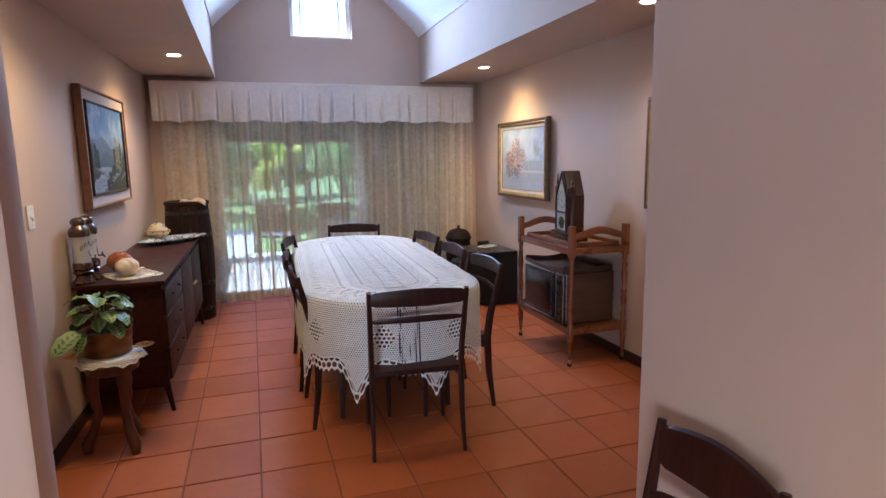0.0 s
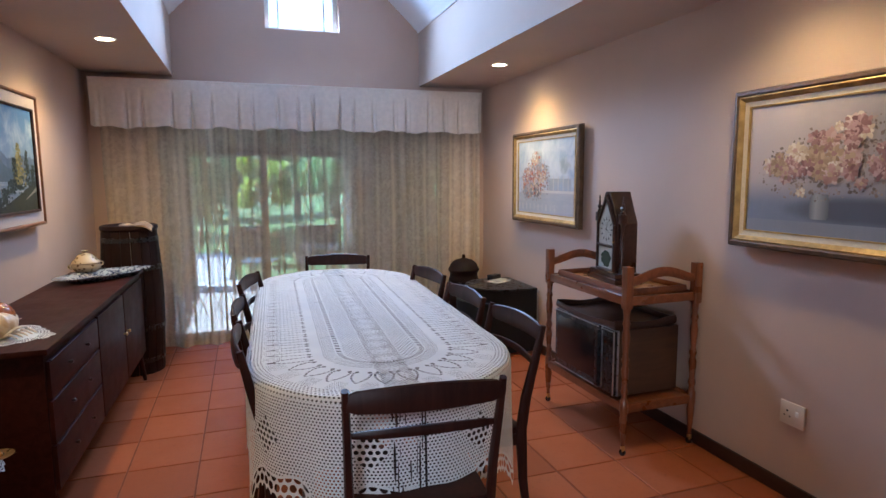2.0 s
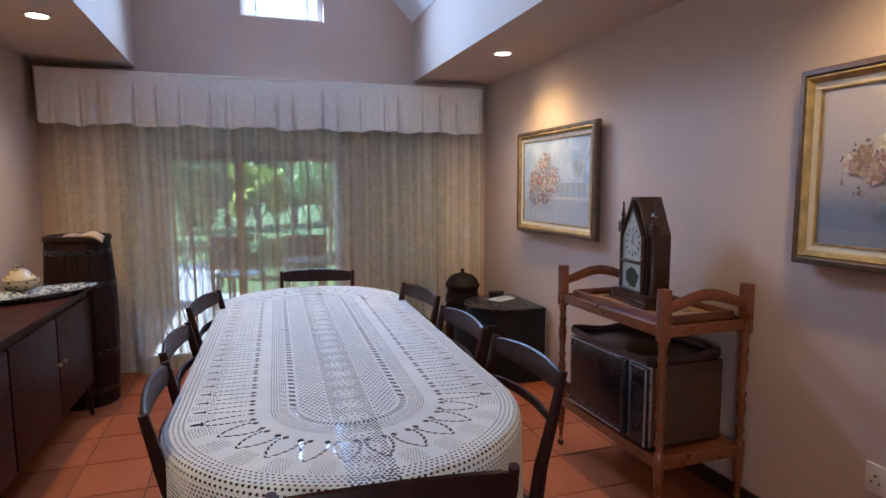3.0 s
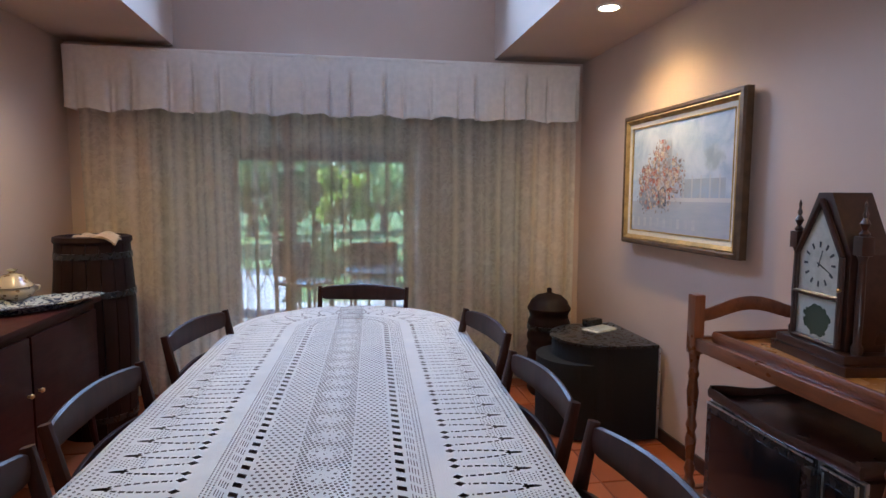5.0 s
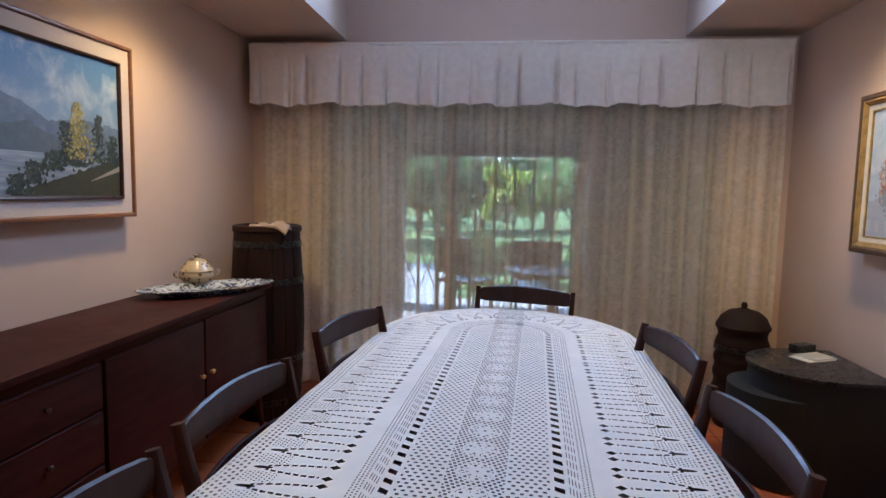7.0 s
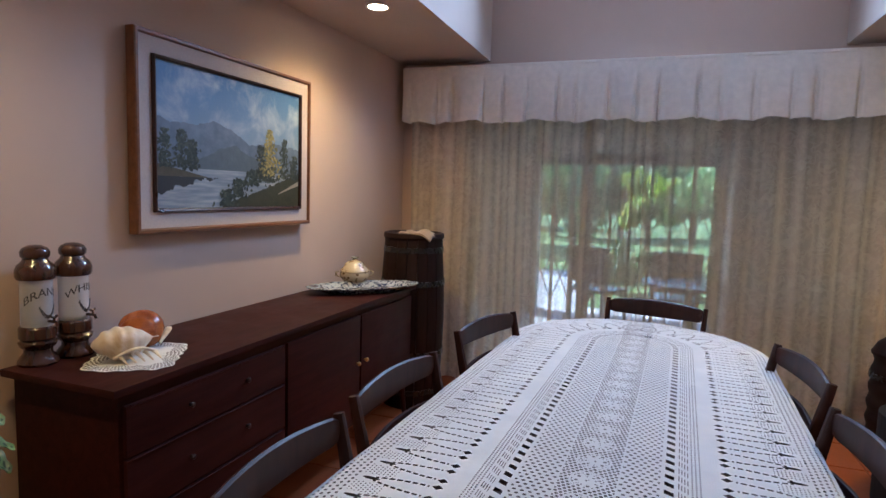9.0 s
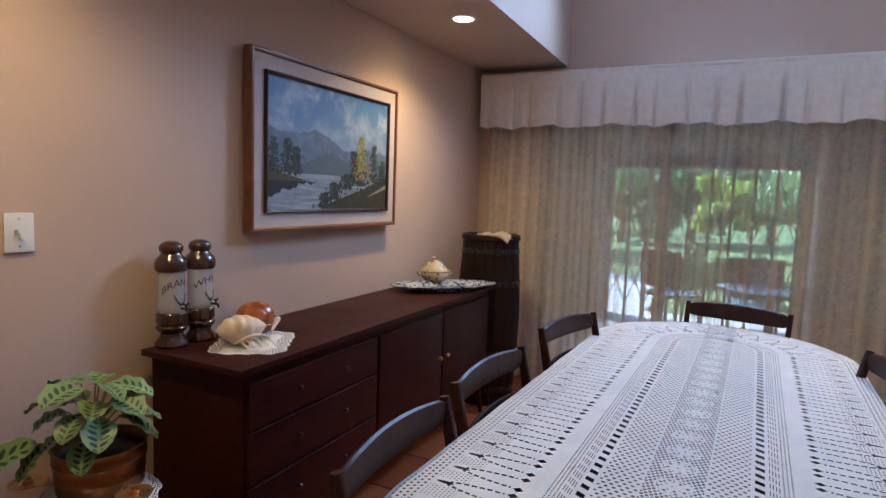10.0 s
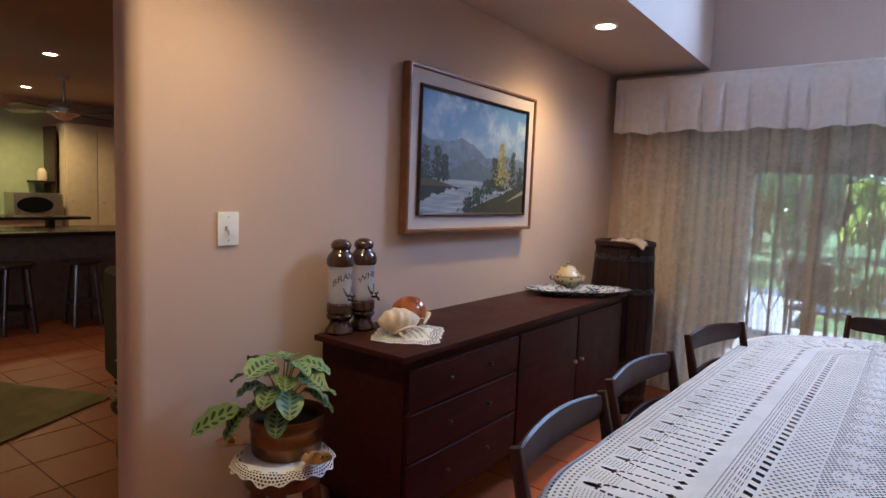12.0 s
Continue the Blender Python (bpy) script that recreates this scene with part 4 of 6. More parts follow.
def daubs(bm, spots, seed):
    """Raised strokes of paint: (x, z, size, stretch, tilt) on the plane y = 0, towards -y."""
    rnd = random.Random(seed)
    for x, z, s, st, tilt in spots:
        k = 7
        a0 = rnd.uniform(0, 6.28)
        ring = []
        for i in range(k):
            a = a0 + 2 * math.pi * i / k
            rr = s * rnd.uniform(0.7, 1.15)
            u, v = rr * math.cos(a), rr * st * math.sin(a)
            ring.append(bm.verts.new((x + u * math.cos(tilt) - v * math.sin(tilt), -rnd.uniform(0.0004, 0.0022), z + u * math.sin(tilt) + v * math.cos(tilt))))
        f = bm.faces.new(ring)
        f.normal_update()
        if f.normal.y > 0:
            f.normal_flip()
    return bm


def paint(name, stops):
    k = Mat(name, 0.55)
    k.color(k.ramp(k.island(), stops))
    return k.bump(k.noise(120, 3), 0.3, 0.002).m


def moulding(w, h, prof, parent, name, material, label=""):
    """A mitred frame whose outer edge is w x h; prof: (inwards, depth) pairs."""
    b = bmesh.new()
    rings = []
    for ins, dep in prof:
        x, z0, z1 = w / 2 - ins, ins, h - ins
        rings.append([b.verts.new(c) for c in ((-x, -dep, z0), (x, -dep, z0), (x, -dep, z1), (-x, -dep, z1))])
    n = len(rings)
    for i in range(n):
        a, c = rings[i], rings[(i + 1) % n]
        for j in range(4):
            b.faces.new((a[j], a[(j + 1) % 4], c[(j + 1) % 4], c[j]))
    bmesh.ops.recalc_face_normals(b, faces=b.faces)
    return part(name, b, material, parent, label, 25)


def canvas_quad(w, h, ins, dep):
    return box(-w / 2 + ins, w / 2 - ins, -dep, -dep + 0.006, ins, h - ins, 0)


def smoothstep_noise(k, scale, src, amount):
    return (k.noise(scale, 4, src) - 0.5) * amount


def lerp_z(k, z, stops):
    return k.ramp(z, stops)


# lake landscape, west wall
PLW, PLH = 1.135, 0.772
pl = thing("landscape_painting", pose(west(4.17) + 0.014, 4.156, 1.211, 0, 0, 88.7), "framed oil painting of a mountain lake with a pale linen mat", "painting", "paintings on the walls")
moulding(PLW, PLH, [(0.0, 0.0), (0.0, 0.040), (0.004, 0.046), (0.014, 0.046), (0.018, 0.042), (0.022, 0.032), (0.022, 0.0)], pl, "outer_moulding", FRAME_BROWN)
moulding(PLW, PLH, [(0.020, 0.0), (0.020, 0.036), (0.070, 0.034), (0.092, 0.030), (0.092, 0.0)], pl, "linen_mat", MAT_BOARD)
moulding(PLW, PLH, [(0.083, 0.030), (0.083, 0.044), (0.087, 0.048), (0.093, 0.046), (0.098, 0.040), (0.098, 0.028)], pl, "inner_moulding", DARK_WOOD)
part("hanging_batten", box(-PLW / 2 + 0.05, PLW / 2 - 0.05, -0.002, 0.022, 0.06, PLH - 0.06, 0), FRAME_BROWN, pl)
k = Mat("lake_painting", 0.5)
co = k.co
X0, Z0 = k.axis(0), k.axis(2)
s = (Z0 - 0.09) / 0.575
a = X0 / 0.97 + 0.5
cloud = k.noise(5.0, 5, co, 0.6, 0.4).smooth(0.46, 0.72)
skyc = k.mix(cloud, k.ramp(s, ((0.45, (0.20, 0.27, 0.36)), (0.95, (0.075, 0.17, 0.33)))), (0.36, 0.40, 0.46))
ridge = ((a * 7.0).sin() * 0.035 + (a * 17.0 + 1.0).sin() * 0.022 + smoothstep_noise(k, 9, co, 0.14) + (a - 0.25).ab() * -0.12 + 0.62)
far = s.lt(ridge)
mount = k.mix(smoothstep_noise(k, 22, co, 1.0).smooth(-0.3, 0.4), (0.085, 0.115, 0.17), (0.17, 0.21, 0.27))
c = k.mix(far, skyc, mount)
ridge2 = (a - 0.47).ab() * -0.55 + 0.50 + smoothstep_noise(k, 12, co, 0.10)
c = k.mix(s.lt(ridge2), c, k.mix(k.noise(30, 3), (0.055, 0.078, 0.10), (0.12, 0.15, 0.18)))
water = s.lt(0.30 + 0.0) if isinstance(s, float) else s.lt(0.30)
wc = k.mix(k.noise(1.0, 4, k.stretched((6, 6, 60)), 0.5).smooth(0.35, 0.7), (0.17, 0.21, 0.27), (0.33, 0.36, 0.40))
c = k.mix(water, c, wc)
bankl = (s - 0.235 - smoothstep_noise(k, 30, co, 0.03)).gt(0.0) * (s + (a - 0.05) * 0.30 - 0.315).lt(0.0)
c = k.mix(bankl, c, k.mix(k.noise(40, 3), (0.035, 0.035, 0.02), (0.11, 0.09, 0.05)))
refl = s.lt(0.238) * (s - a * 0.42 - smoothstep_noise(k, 26, co, 0.16)).gt(0.105)
c = k.mix(refl, c, (0.018, 0.020, 0.024))
bank = (s - (a - 0.34) * 0.48 - smoothstep_noise(k, 24, co, 0.07)).lt(0.0)
c = k.mix(bank, c, k.mix(k.noise(26, 4), (0.014, 0.018, 0.011), (0.055, 0.052, 0.024)))
path = ((s - 0.12 - (a - 0.80) * 0.55).ab() - (a - 0.78) * 0.10).lt(0.0) * a.gt(0.80)
c = k.mix(path, c, (0.30, 0.26, 0.21))
k.color(c)
k.bump(k.noise(90, 3), 0.35, 0.002)
cv = part("canvas", canvas_quad(PLW, PLH, 0.094, 0.034), k.m, pl, "painted lake, mountains and trees")
rnd = random.Random(5)
W, H = 0.95, 0.567


def spot_at(a, s):
    return (a - 0.5) * W, 0.094 + s * H


trees_d, trees_y = [], []
for tx, base, top, wd in ((0.045, 0.30, 0.56, 0.035), (0.14, 0.29, 0.57, 0.040), (0.20, 0.29, 0.50, 0.03), (0.665, 0.26, 0.52, 0.035), (0.86, 0.26, 0.60, 0.033), (0.95, 0.25, 0.46, 0.035), (0.60, 0.18, 0.31, 0.05), (0.50, 0.09, 0.23, 0.05), (0.42, 0.02, 0.14, 0.05), (0.72, 0.22, 0.36, 0.06)):
    for i in range(170):
        t = rnd.random()
        q = (1 - t) ** 0.6
        x, z = spot_at(tx + rnd.gauss(0, wd * 0.55) * (0.35 + q), base + (top - base) * t)
        trees_d.append((x, z, rnd.uniform(0.003, 0.010), rnd.uniform(0.7, 1.5), rnd.uniform(0, 3)))
for i in range(300):
    t = rnd.random()
    x, z = spot_at(0.735 + rnd.gauss(0, 0.036) * (1.25 - t), 0.27 + 0.40 * t)
    trees_y.append((x, z, rnd.uniform(0.003, 0.009), rnd.uniform(0.7, 1.6), rnd.uniform(0, 3)))
off = pose(0, -0.0345, 0)
b = daubs(bmesh.new(), trees_d, 1)
b.transform(off)
tagged(part("dark_tree_paintwork", b, paint("dark_tree_paint", ((0.0, (0.012, 0.018, 0.016)), (0.6, (0.03, 0.042, 0.035)), (1.0, (0.07, 0.085, 0.06)))), pl), kind="stuff")
b = daubs(bmesh.new(), trees_y, 2)
b.transform(pose(0, -0.0362, 0))
tagged(part("yellow_tree_paintwork", b, paint("yellow_tree_paint", ((0.0, (0.07, 0.07, 0.03)), (0.5, (0.22, 0.19, 0.06)), (1.0, (0.36, 0.30, 0.11)))), pl), kind="stuff")


def flower_picture(m, w, h, label, bg, seed, vase_at, cluster, colors, extra):
    pic = thing("flower_painting", m, label, "painting", "paintings on the walls")
    moulding(w, h, [(0.0, 0.0), (0.0, 0.034), (0.006, 0.046), (0.022, 0.050), (0.030, 0.044), (0.030, 0.0)], pic, "outer_moulding", GOLD_DARK)
    moulding(w, h, [(0.028, 0.0), (0.028, 0.044), (0.036, 0.047), (0.052, 0.032), (0.056, 0.030), (0.056, 0.0)], pic, "gilt_moulding", GOLD)
    moulding(w, h, [(0.055, 0.0), (0.055, 0.031), (0.078, 0.024), (0.078, 0.0)], pic, "linen_liner", LINEN)
    moulding(w, h, [(0.077, 0.0), (0.077, 0.028), (0.084, 0.026), (0.084, 0.0)], pic, "gilt_slip", GOLD)
    part("hanging_batten", box(-w / 2 + 0.05, w / 2 - 0.05, -0.002, 0.024, 0.06, h - 0.06, 0), GOLD_DARK, pic)
    part("canvas", canvas_quad(w, h, 0.080, 0.020), bg, pic, "painted canvas")
    rnd = random.Random(seed)
    W, H = w - 0.168, h - 0.168
    at = lambda a, s: ((a - 0.5) * W, 0.084 + s * H)
    vx, vz = at(*vase_at)
    b = bmesh.new()
    vh, vr = 0.105 * h / 0.72, 0.042 * w / 1.1
    outline = [(vr * q, t) for q, t in ((0.75, 0), (0.95, 0.1), (1.0, 0.5), (0.92, 0.85), (0.8, 1.0))]
    poly = [(vx + r, vz + t * vh) for r, t in outline] + [(vx - r, vz + t * vh) for r, t in outline[::-1]]
    prism(poly, 0.0205, 0.0215, 0, pose(0, 0, 0, 90, 0, 0), b)
    vs = Mat("painted_pewter_vase", 0.5)
    pale = 1.0 if w > 1.12 else 0.8
    vs.color(vs.ramp((vs.axis(0) - vx) / (2 * vr) + 0.5, tuple((p, tuple(q * pale for q in c)) for p, c in ((0.0, (0.12, 0.13, 0.16)), (0.35, (0.30, 0.31, 0.33)), (1.0, (0.10, 0.11, 0.14))))))
    part("painted_vase", b, vs.m, pic)
    leaves, blooms = [], {i: [] for i in range(len(colors))}
    ca, cs, ra, rs, nb, size = cluster
    heaps = [(ca + ra * p, cs + rs * q, f) for p, q, f in ((-0.45, -0.30, 0.58), (0.10, -0.15, 0.66), (-0.15, 0.30, 0.50), (0.50, -0.25, 0.50), (0.08, 0.68, 0.32), (-0.72, 0.02, 0.32), (0.72, 0.18, 0.34))]

    def petal_at(reach):
        a0, s0, f = heaps[int(rnd.random() ** 1.3 * len(heaps))]
        an, q = rnd.uniform(0, 6.28), math.sqrt(rnd.random()) * reach
        return at(a0 + ra * f * q * math.cos(an), s0 + rs * f * q * math.sin(an)), q

    for i in range(900):
        (x, z), q = petal_at(1.28)
        leaves.append((x, z, rnd.uniform(0.003, 0.013) * (1.3 - 0.5 * q), rnd.uniform(0.4, 1.3), rnd.uniform(0, 3)))
    b = daubs(bmesh.new(), leaves, seed)
    b.transform(pose(0, -0.0205, 0))
    tagged(part("leaf_paintwork", b, extra, pic), kind="stuff")
    for i in range(nb):
        (x, z), q = petal_at(1.0)
        r = size * rnd.uniform(0.55, 1.15) * (1.15 - 0.45 * q)
        ci = rnd.randrange(len(colors))
        for j in range(13):
            a = 2 * math.pi * j / 13 + rnd.uniform(-0.2, 0.2)
            rr = r * (0.62 if j % 2 else 0.45)
            blooms[ci].append((x + rr * math.cos(a), z + rr * math.sin(a) * 0.85, r * 0.36, 0.62, a))
        blooms[(ci + 1) % len(colors)].append((x, z, r * 0.30, 0.9, 0))
    for ci, mt in enumerate(colors):
        b = daubs(bmesh.new(), blooms[ci], seed + ci)
        b.transform(pose(0, -0.0225 - 0.0006 * ci, 0))
        tagged(part("bloom_paintwork", b, mt, pic), kind="stuff")
    return pic, at


def backdrop_a():
    k = Mat("pale_garden_painting", 0.5)
    x, z = k.axis(0), k.axis(2)
    s, a = (z - 0.08) / 0.57, x / 0.95 + 0.5
    n = k.noise(6, 5, None, 0.6, 0.5)
    c = k.mix(n.smooth(0.3, 0.7), (0.30, 0.37, 0.49), (0.50, 0.54, 0.61))
    c = k.mix(s.lt(0.30), c, k.mix(k.noise(1, 4, k.stretched((5, 5, 30))), (0.42, 0.42, 0.46), (0.27, 0.31, 0.39)))
    tower = a.smooth(0.37, 0.40) * a.smooth(0.46, 0.44) * s.smooth(0.5, 0.55) * s.smooth(0.92, 0.80) * n.smooth(0.3, 0.6)
    c = k.mix(tower * 0.75, c, (0.20, 0.19, 0.21))
    c = k.mix(s.between(0.33, 0.50) * a.between(0.56, 0.93) * n.smooth(0.3, 0.6) * 0.6, c, (0.22, 0.215, 0.23))
    fence = (((a * 13.0).fr() - 0.5).ab().smooth(0.11, 0.06)) * s.between(0.33, 0.53) * a.between(0.56, 0.93)
    c = k.mix(fence * 0.7, c, (0.44, 0.44, 0.46))
    rail_ = s.between(0.30, 0.335) * a.gt(0.45)
    c = k.mix(rail_ * 0.8, c, (0.52, 0.50, 0.48))
    bush = ((a - 0.83) * (a - 0.83) * 60.0 + (s - 0.68) * (s - 0.68) * 40.0 + k.noise(16, 4) * 1.6).smooth(1.5, 0.7)
    c = k.mix(bush * 0.55, c, (0.20, 0.22, 0.22))
    shade = ((a - 0.22) * (a - 0.22) * 18.0 + (s - 0.33) * (s - 0.33) * 22.0 + n * 0.7).lt(0.62)
    c = k.mix(shade * 0.6, c, (0.16, 0.16, 0.18))
    dash = (((a * 14.0).fr() - 0.5).ab().lt(0.2)) * s.between(0.05, 0.14) * a.lt(0.7)
    c = k.mix(dash * n.smooth(0.35, 0.6) * 0.5, c, (0.50, 0.49, 0.49))
    k.color(c)
    return k.bump(k.noise(90, 3), 0.3, 0.002).m


def backdrop_b():
    k = Mat("dusky_still_life_painting", 0.5)
    x, z = k.axis(0), k.axis(2)
    s, a = (z - 0.08) / 0.56, x / 1.0 + 0.5
    n = k.noise(4, 5, None, 0.6, 0.4)
    c = k.mix((a * 0.8 + n * 0.5).smooth(0.35, 1.0), (0.42, 0.36, 0.36), (0.22, 0.20, 0.21))
    low = s.smooth(0.46, 0.22)
    c = k.mix(low, c, k.mix(n, (0.13, 0.15, 0.22), (0.22, 0.24, 0.32)))
    shade = ((a - 0.55) * (a - 0.55) * 7.0 + (s - 0.2) * (s - 0.2) * 70.0 + n * 0.4).smooth(1.3, 0.4)
    c = k.mix(shade * 0.75, c, (0.045, 0.05, 0.075))
    k.color(k.mix(s.lt(0.105), c, k.mix(n, (0.17, 0.19, 0.25), (0.25, 0.26, 0.31))))
    return k.bump(k.noise(90, 3), 0.3, 0.002).m


PINK = paint("pink_petal_paint", ((0.0, (0.22, 0.11, 0.10)), (0.5, (0.38, 0.23, 0.20)), (1.0, (0.50, 0.38, 0.34))))
CORAL = paint("coral_petal_paint", ((0.0, (0.22, 0.055, 0.035)), (0.6, (0.44, 0.13, 0.085)), (1.0, (0.56, 0.30, 0.22))))
CREAMY = paint("cream_petal_paint", ((0.0, (0.36, 0.27, 0.18)), (0.5, (0.52, 0.43, 0.32)), (1.0, (0.62, 0.56, 0.48))))
ROSE = paint("dusky_rose_petal_paint", ((0.0, (0.14, 0.06, 0.06)), (0.6, (0.30, 0.16, 0.15)), (1.0, (0.44, 0.29, 0.28))))
OCHRE = paint("ochre_petal_paint", ((0.0, (0.22, 0.14, 0.08)), (1.0, (0.42, 0.31, 0.20))))
LEAFP = paint("grey_leaf_paint", ((0.0, (0.17, 0.13, 0.12)), (0.5, (0.32, 0.27, 0.27)), (1.0, (0.46, 0.42, 0.43))))
LEAFB = paint("brown_leaf_paint", ((0.0, (0.11, 0.085, 0.07)), (0.6, (0.22, 0.17, 0.15)), (1.0, (0.34, 0.28, 0.25))))
flower_picture(pose(EAST - 0.026, 4.682, 1.100, 0, 0, -90), 1.085, 0.752, "gilt framed painting of coral flowers in a garden vase", backdrop_a(), 11, (0.36, 0.22), (0.33, 0.50, 0.23, 0.34, 150, 0.020), (CORAL, PINK, CREAMY), LEAFP)
flower_picture(pose(EAST - 0.026, 2.175, 1.142, 0, 0, -90), 1.17, 0.734, "gilt framed still life painting of mixed flowers in a vase", backdrop_b(), 23, (0.37, 0.12), (0.50, 0.55, 0.37, 0.29, 60, 0.060), (CREAMY, PINK, OCHRE, ROSE), LEAFB)

# ---- things on the sideboard ----
TOPZ = 0.8245
WORN_LACQUER = wood("glossy_brown_turned_wood", (0.030, 0.012, 0.008), (0.075, 0.030, 0.018), 0.14, (30, 30, 4), 0.6)
MILK = Mat("clear_bottle_glass", 0.04)
MILK.color((0.86, 0.86, 0.88))
MILK.b.inputs["Transmission Weight"].default_value = 0.62
MILK.b.inputs["IOR"].default_value = 1.2


def letters(text, size, parent, m, bend_r):
    cu = bpy.data.curves.new("lettering", 'FONT')
    cu.body, cu.size, cu.extrude, cu.align_x = text, size, 0.0004, 'CENTER'
    tmp = bpy.data.objects.new("lettering", cu)
    scene.collection.objects.link(tmp)
    me = bpy.data.meshes.new_from_object(tmp.evaluated_get(bpy.context.evaluated_depsgraph_get()))
    bpy.data.objects.remove(tmp)
    bpy.data.curves.remove(cu)
    me.transform(pose(0, 0, 0, 90, 0, 0))
    for v in me.vertices:
        a = v.co.x / bend_r
        arch = 0.30 * (v.co.x ** 2) / bend_r
        v.co = Vector((bend_r * math.sin(a), -(bend_r - v.co.y) * math.cos(a), v.co.z - arch))
    me.transform(m)
    me.materials.append(DARK_PAINT)
    return part("lettering", me, None, parent)


def dispenser(x, y, rz, text, tall, label):
    t = thing("spirit_dispenser", pose(x, y, TOPZ, 0, 0, rz), label, "dispenser", "spirit dispensers")
    part("base", lathe([(0.0, 0), (0.054, 0.0), (0.058, 0.008), (0.054, 0.020), (0.040, 0.038), (0.040, 0.050), (0.050, 0.060), (0.054, 0.072), (0.046, 0.080), (0.052, 0.086), (0.052, 0.118), (0.047, 0.124), (0, 0.124)], 26), WORN_LACQUER, t)
    part("glass_body", lathe([(0.044, 0.124), (0.045, 0.13), (0.045, 0.268), (0.044, 0.272)], 28), MILK.m, t)
    part("cap", lathe([(0.046, 0.270), (0.052, 0.272), (0.056, 0.282), (0.056, 0.300), (0.050, 0.316), (0.038, 0.328), (0.034, 0.336), (0.040, 0.344), (0.041, 0.358), (0.034, 0.370), (0.018, 0.378), (0, 0.380)], 26), WORN_LACQUER, t)
    letters(text, 0.036, t, pose(0, 0, 0.222), 0.0455)
    bm = bmesh.new()
    for i in range(26):
        a = -0.62 + 1.24 * i / 25
        z = 0.205 - 0.050 * math.cos(a * 1.9) - 0.002 * (i % 3)
        rr = 0.0456
        c = Vector((rr * math.sin(a * 0.9), -rr * math.cos(a * 0.9), z))
        sweep([c - Vector((0.003, 0, 0.004)), c, c + Vector((0.002, 0, 0.006))], [(0.0012, 0.0006), (0.0022, 0.0008), (0.0006, 0.0004)], bm, 6, 2)
    part("grain_wreath", bm, DARK_PAINT, t)
    tap = part("tap", sweep([(0, -0.044, 0.140), (0, -0.062, 0.140), (0, -0.074, 0.138), (0, -0.078, 0.126)], [(0.005, 0.005)], None, 8, 2), WORN_LACQUER, t)
    part("tap_handle", sweep([(-0.012, -0.066, 0.158), (0, -0.066, 0.152), (0.012, -0.066, 0.158)], [(0.004, 0.004)], None, 8, 2), WORN_LACQUER, tap)
    part("tap_stem", lathe([(0.004, 0.14), (0.004, 0.155)], 8, 0, -0.066), WORN_LACQUER, tap)
    return t


dispenser(0.050, 3.186, 96, "BRANDY", 1, "brown turned wood and glass spirit dispenser lettered in black")
dispenser(0.060, 3.304, 104, "WHISKY", 1, "brown turned wood and glass spirit dispenser with a small tap")


def lace_mat(name, m, poly_r, label, material, thick=0.0025, n=72, wave=0.006, sag=0.0, sag_from=9.0, rings=10):
    verts, faces, cu, cr, ce = [], [], [], [], []
    for i in range(n + 1):
        a = 2 * math.pi * i / n
        R = poly_r(a) + wave * math.sin(a * 16)
        for j in range(rings + 1):
            r = R * j / rings
            z = thick + 0.001 * math.sin(a * 7 + r * 60) - (max(0.0, r - sag_from) * sag * (0.75 + 0.25 * math.sin(a * 5)))
            rr = r if r < sag_from else sag_from + (r - sag_from) * 0.45
            verts.append((rr * math.cos(a), rr * math.sin(a), z))
            cu.append(a * 0.16), cr.append(r), ce.append(R - r)
    k = rings + 1
    for i in range(n):
        for j in range(rings):
            faces.append((i * k + j, i * k + j + 1, (i + 1) * k + j + 1, (i + 1) * k + j))
    me = bpy.data.meshes.new(name)
    me.from_pydata(verts, [], faces)
    me.materials.append(material)
    with_attrs(me, cu=cu, cr=cr, ce=ce)
    me.shade_smooth()
    ob = new(name, me)
    ob.matrix_world = m
    return tagged(ob, label, "doily")


lace_mat("doily", pose(0.262, 3.372, TOPZ, 0, 0, 32), lambda a: min(0.185, 0.135 / max(abs(math.cos(a)), 1e-3), 0.165 / max(abs(math.sin(a)), 1e-3)), "white lace doily under two sea shells on the sideboard", DOILY)

SHELL = Mat("pale_sea_shell", 0.35)
SHELL.color(SHELL.ramp(SHELL.noise(16, 4, None, 0.6, 0.5), ((0.30, (0.50, 0.34, 0.20)), (0.5, (0.66, 0.54, 0.40)), (0.75, (0.76, 0.68, 0.58)))))
SHELL.bump(SHELL.noise(50, 3), 0.3, 0.003)
SHELL_RED = Mat("glossy_orange_shell", 0.18)
SHELL_RED.color(SHELL_RED.ramp(SHELL_RED.noise(9, 4, None, 0.6, 1.0), ((0.35, (0.20, 0.045, 0.012)), (0.55, (0.42, 0.13, 0.035)), (0.8, (0.62, 0.34, 0.16)))))


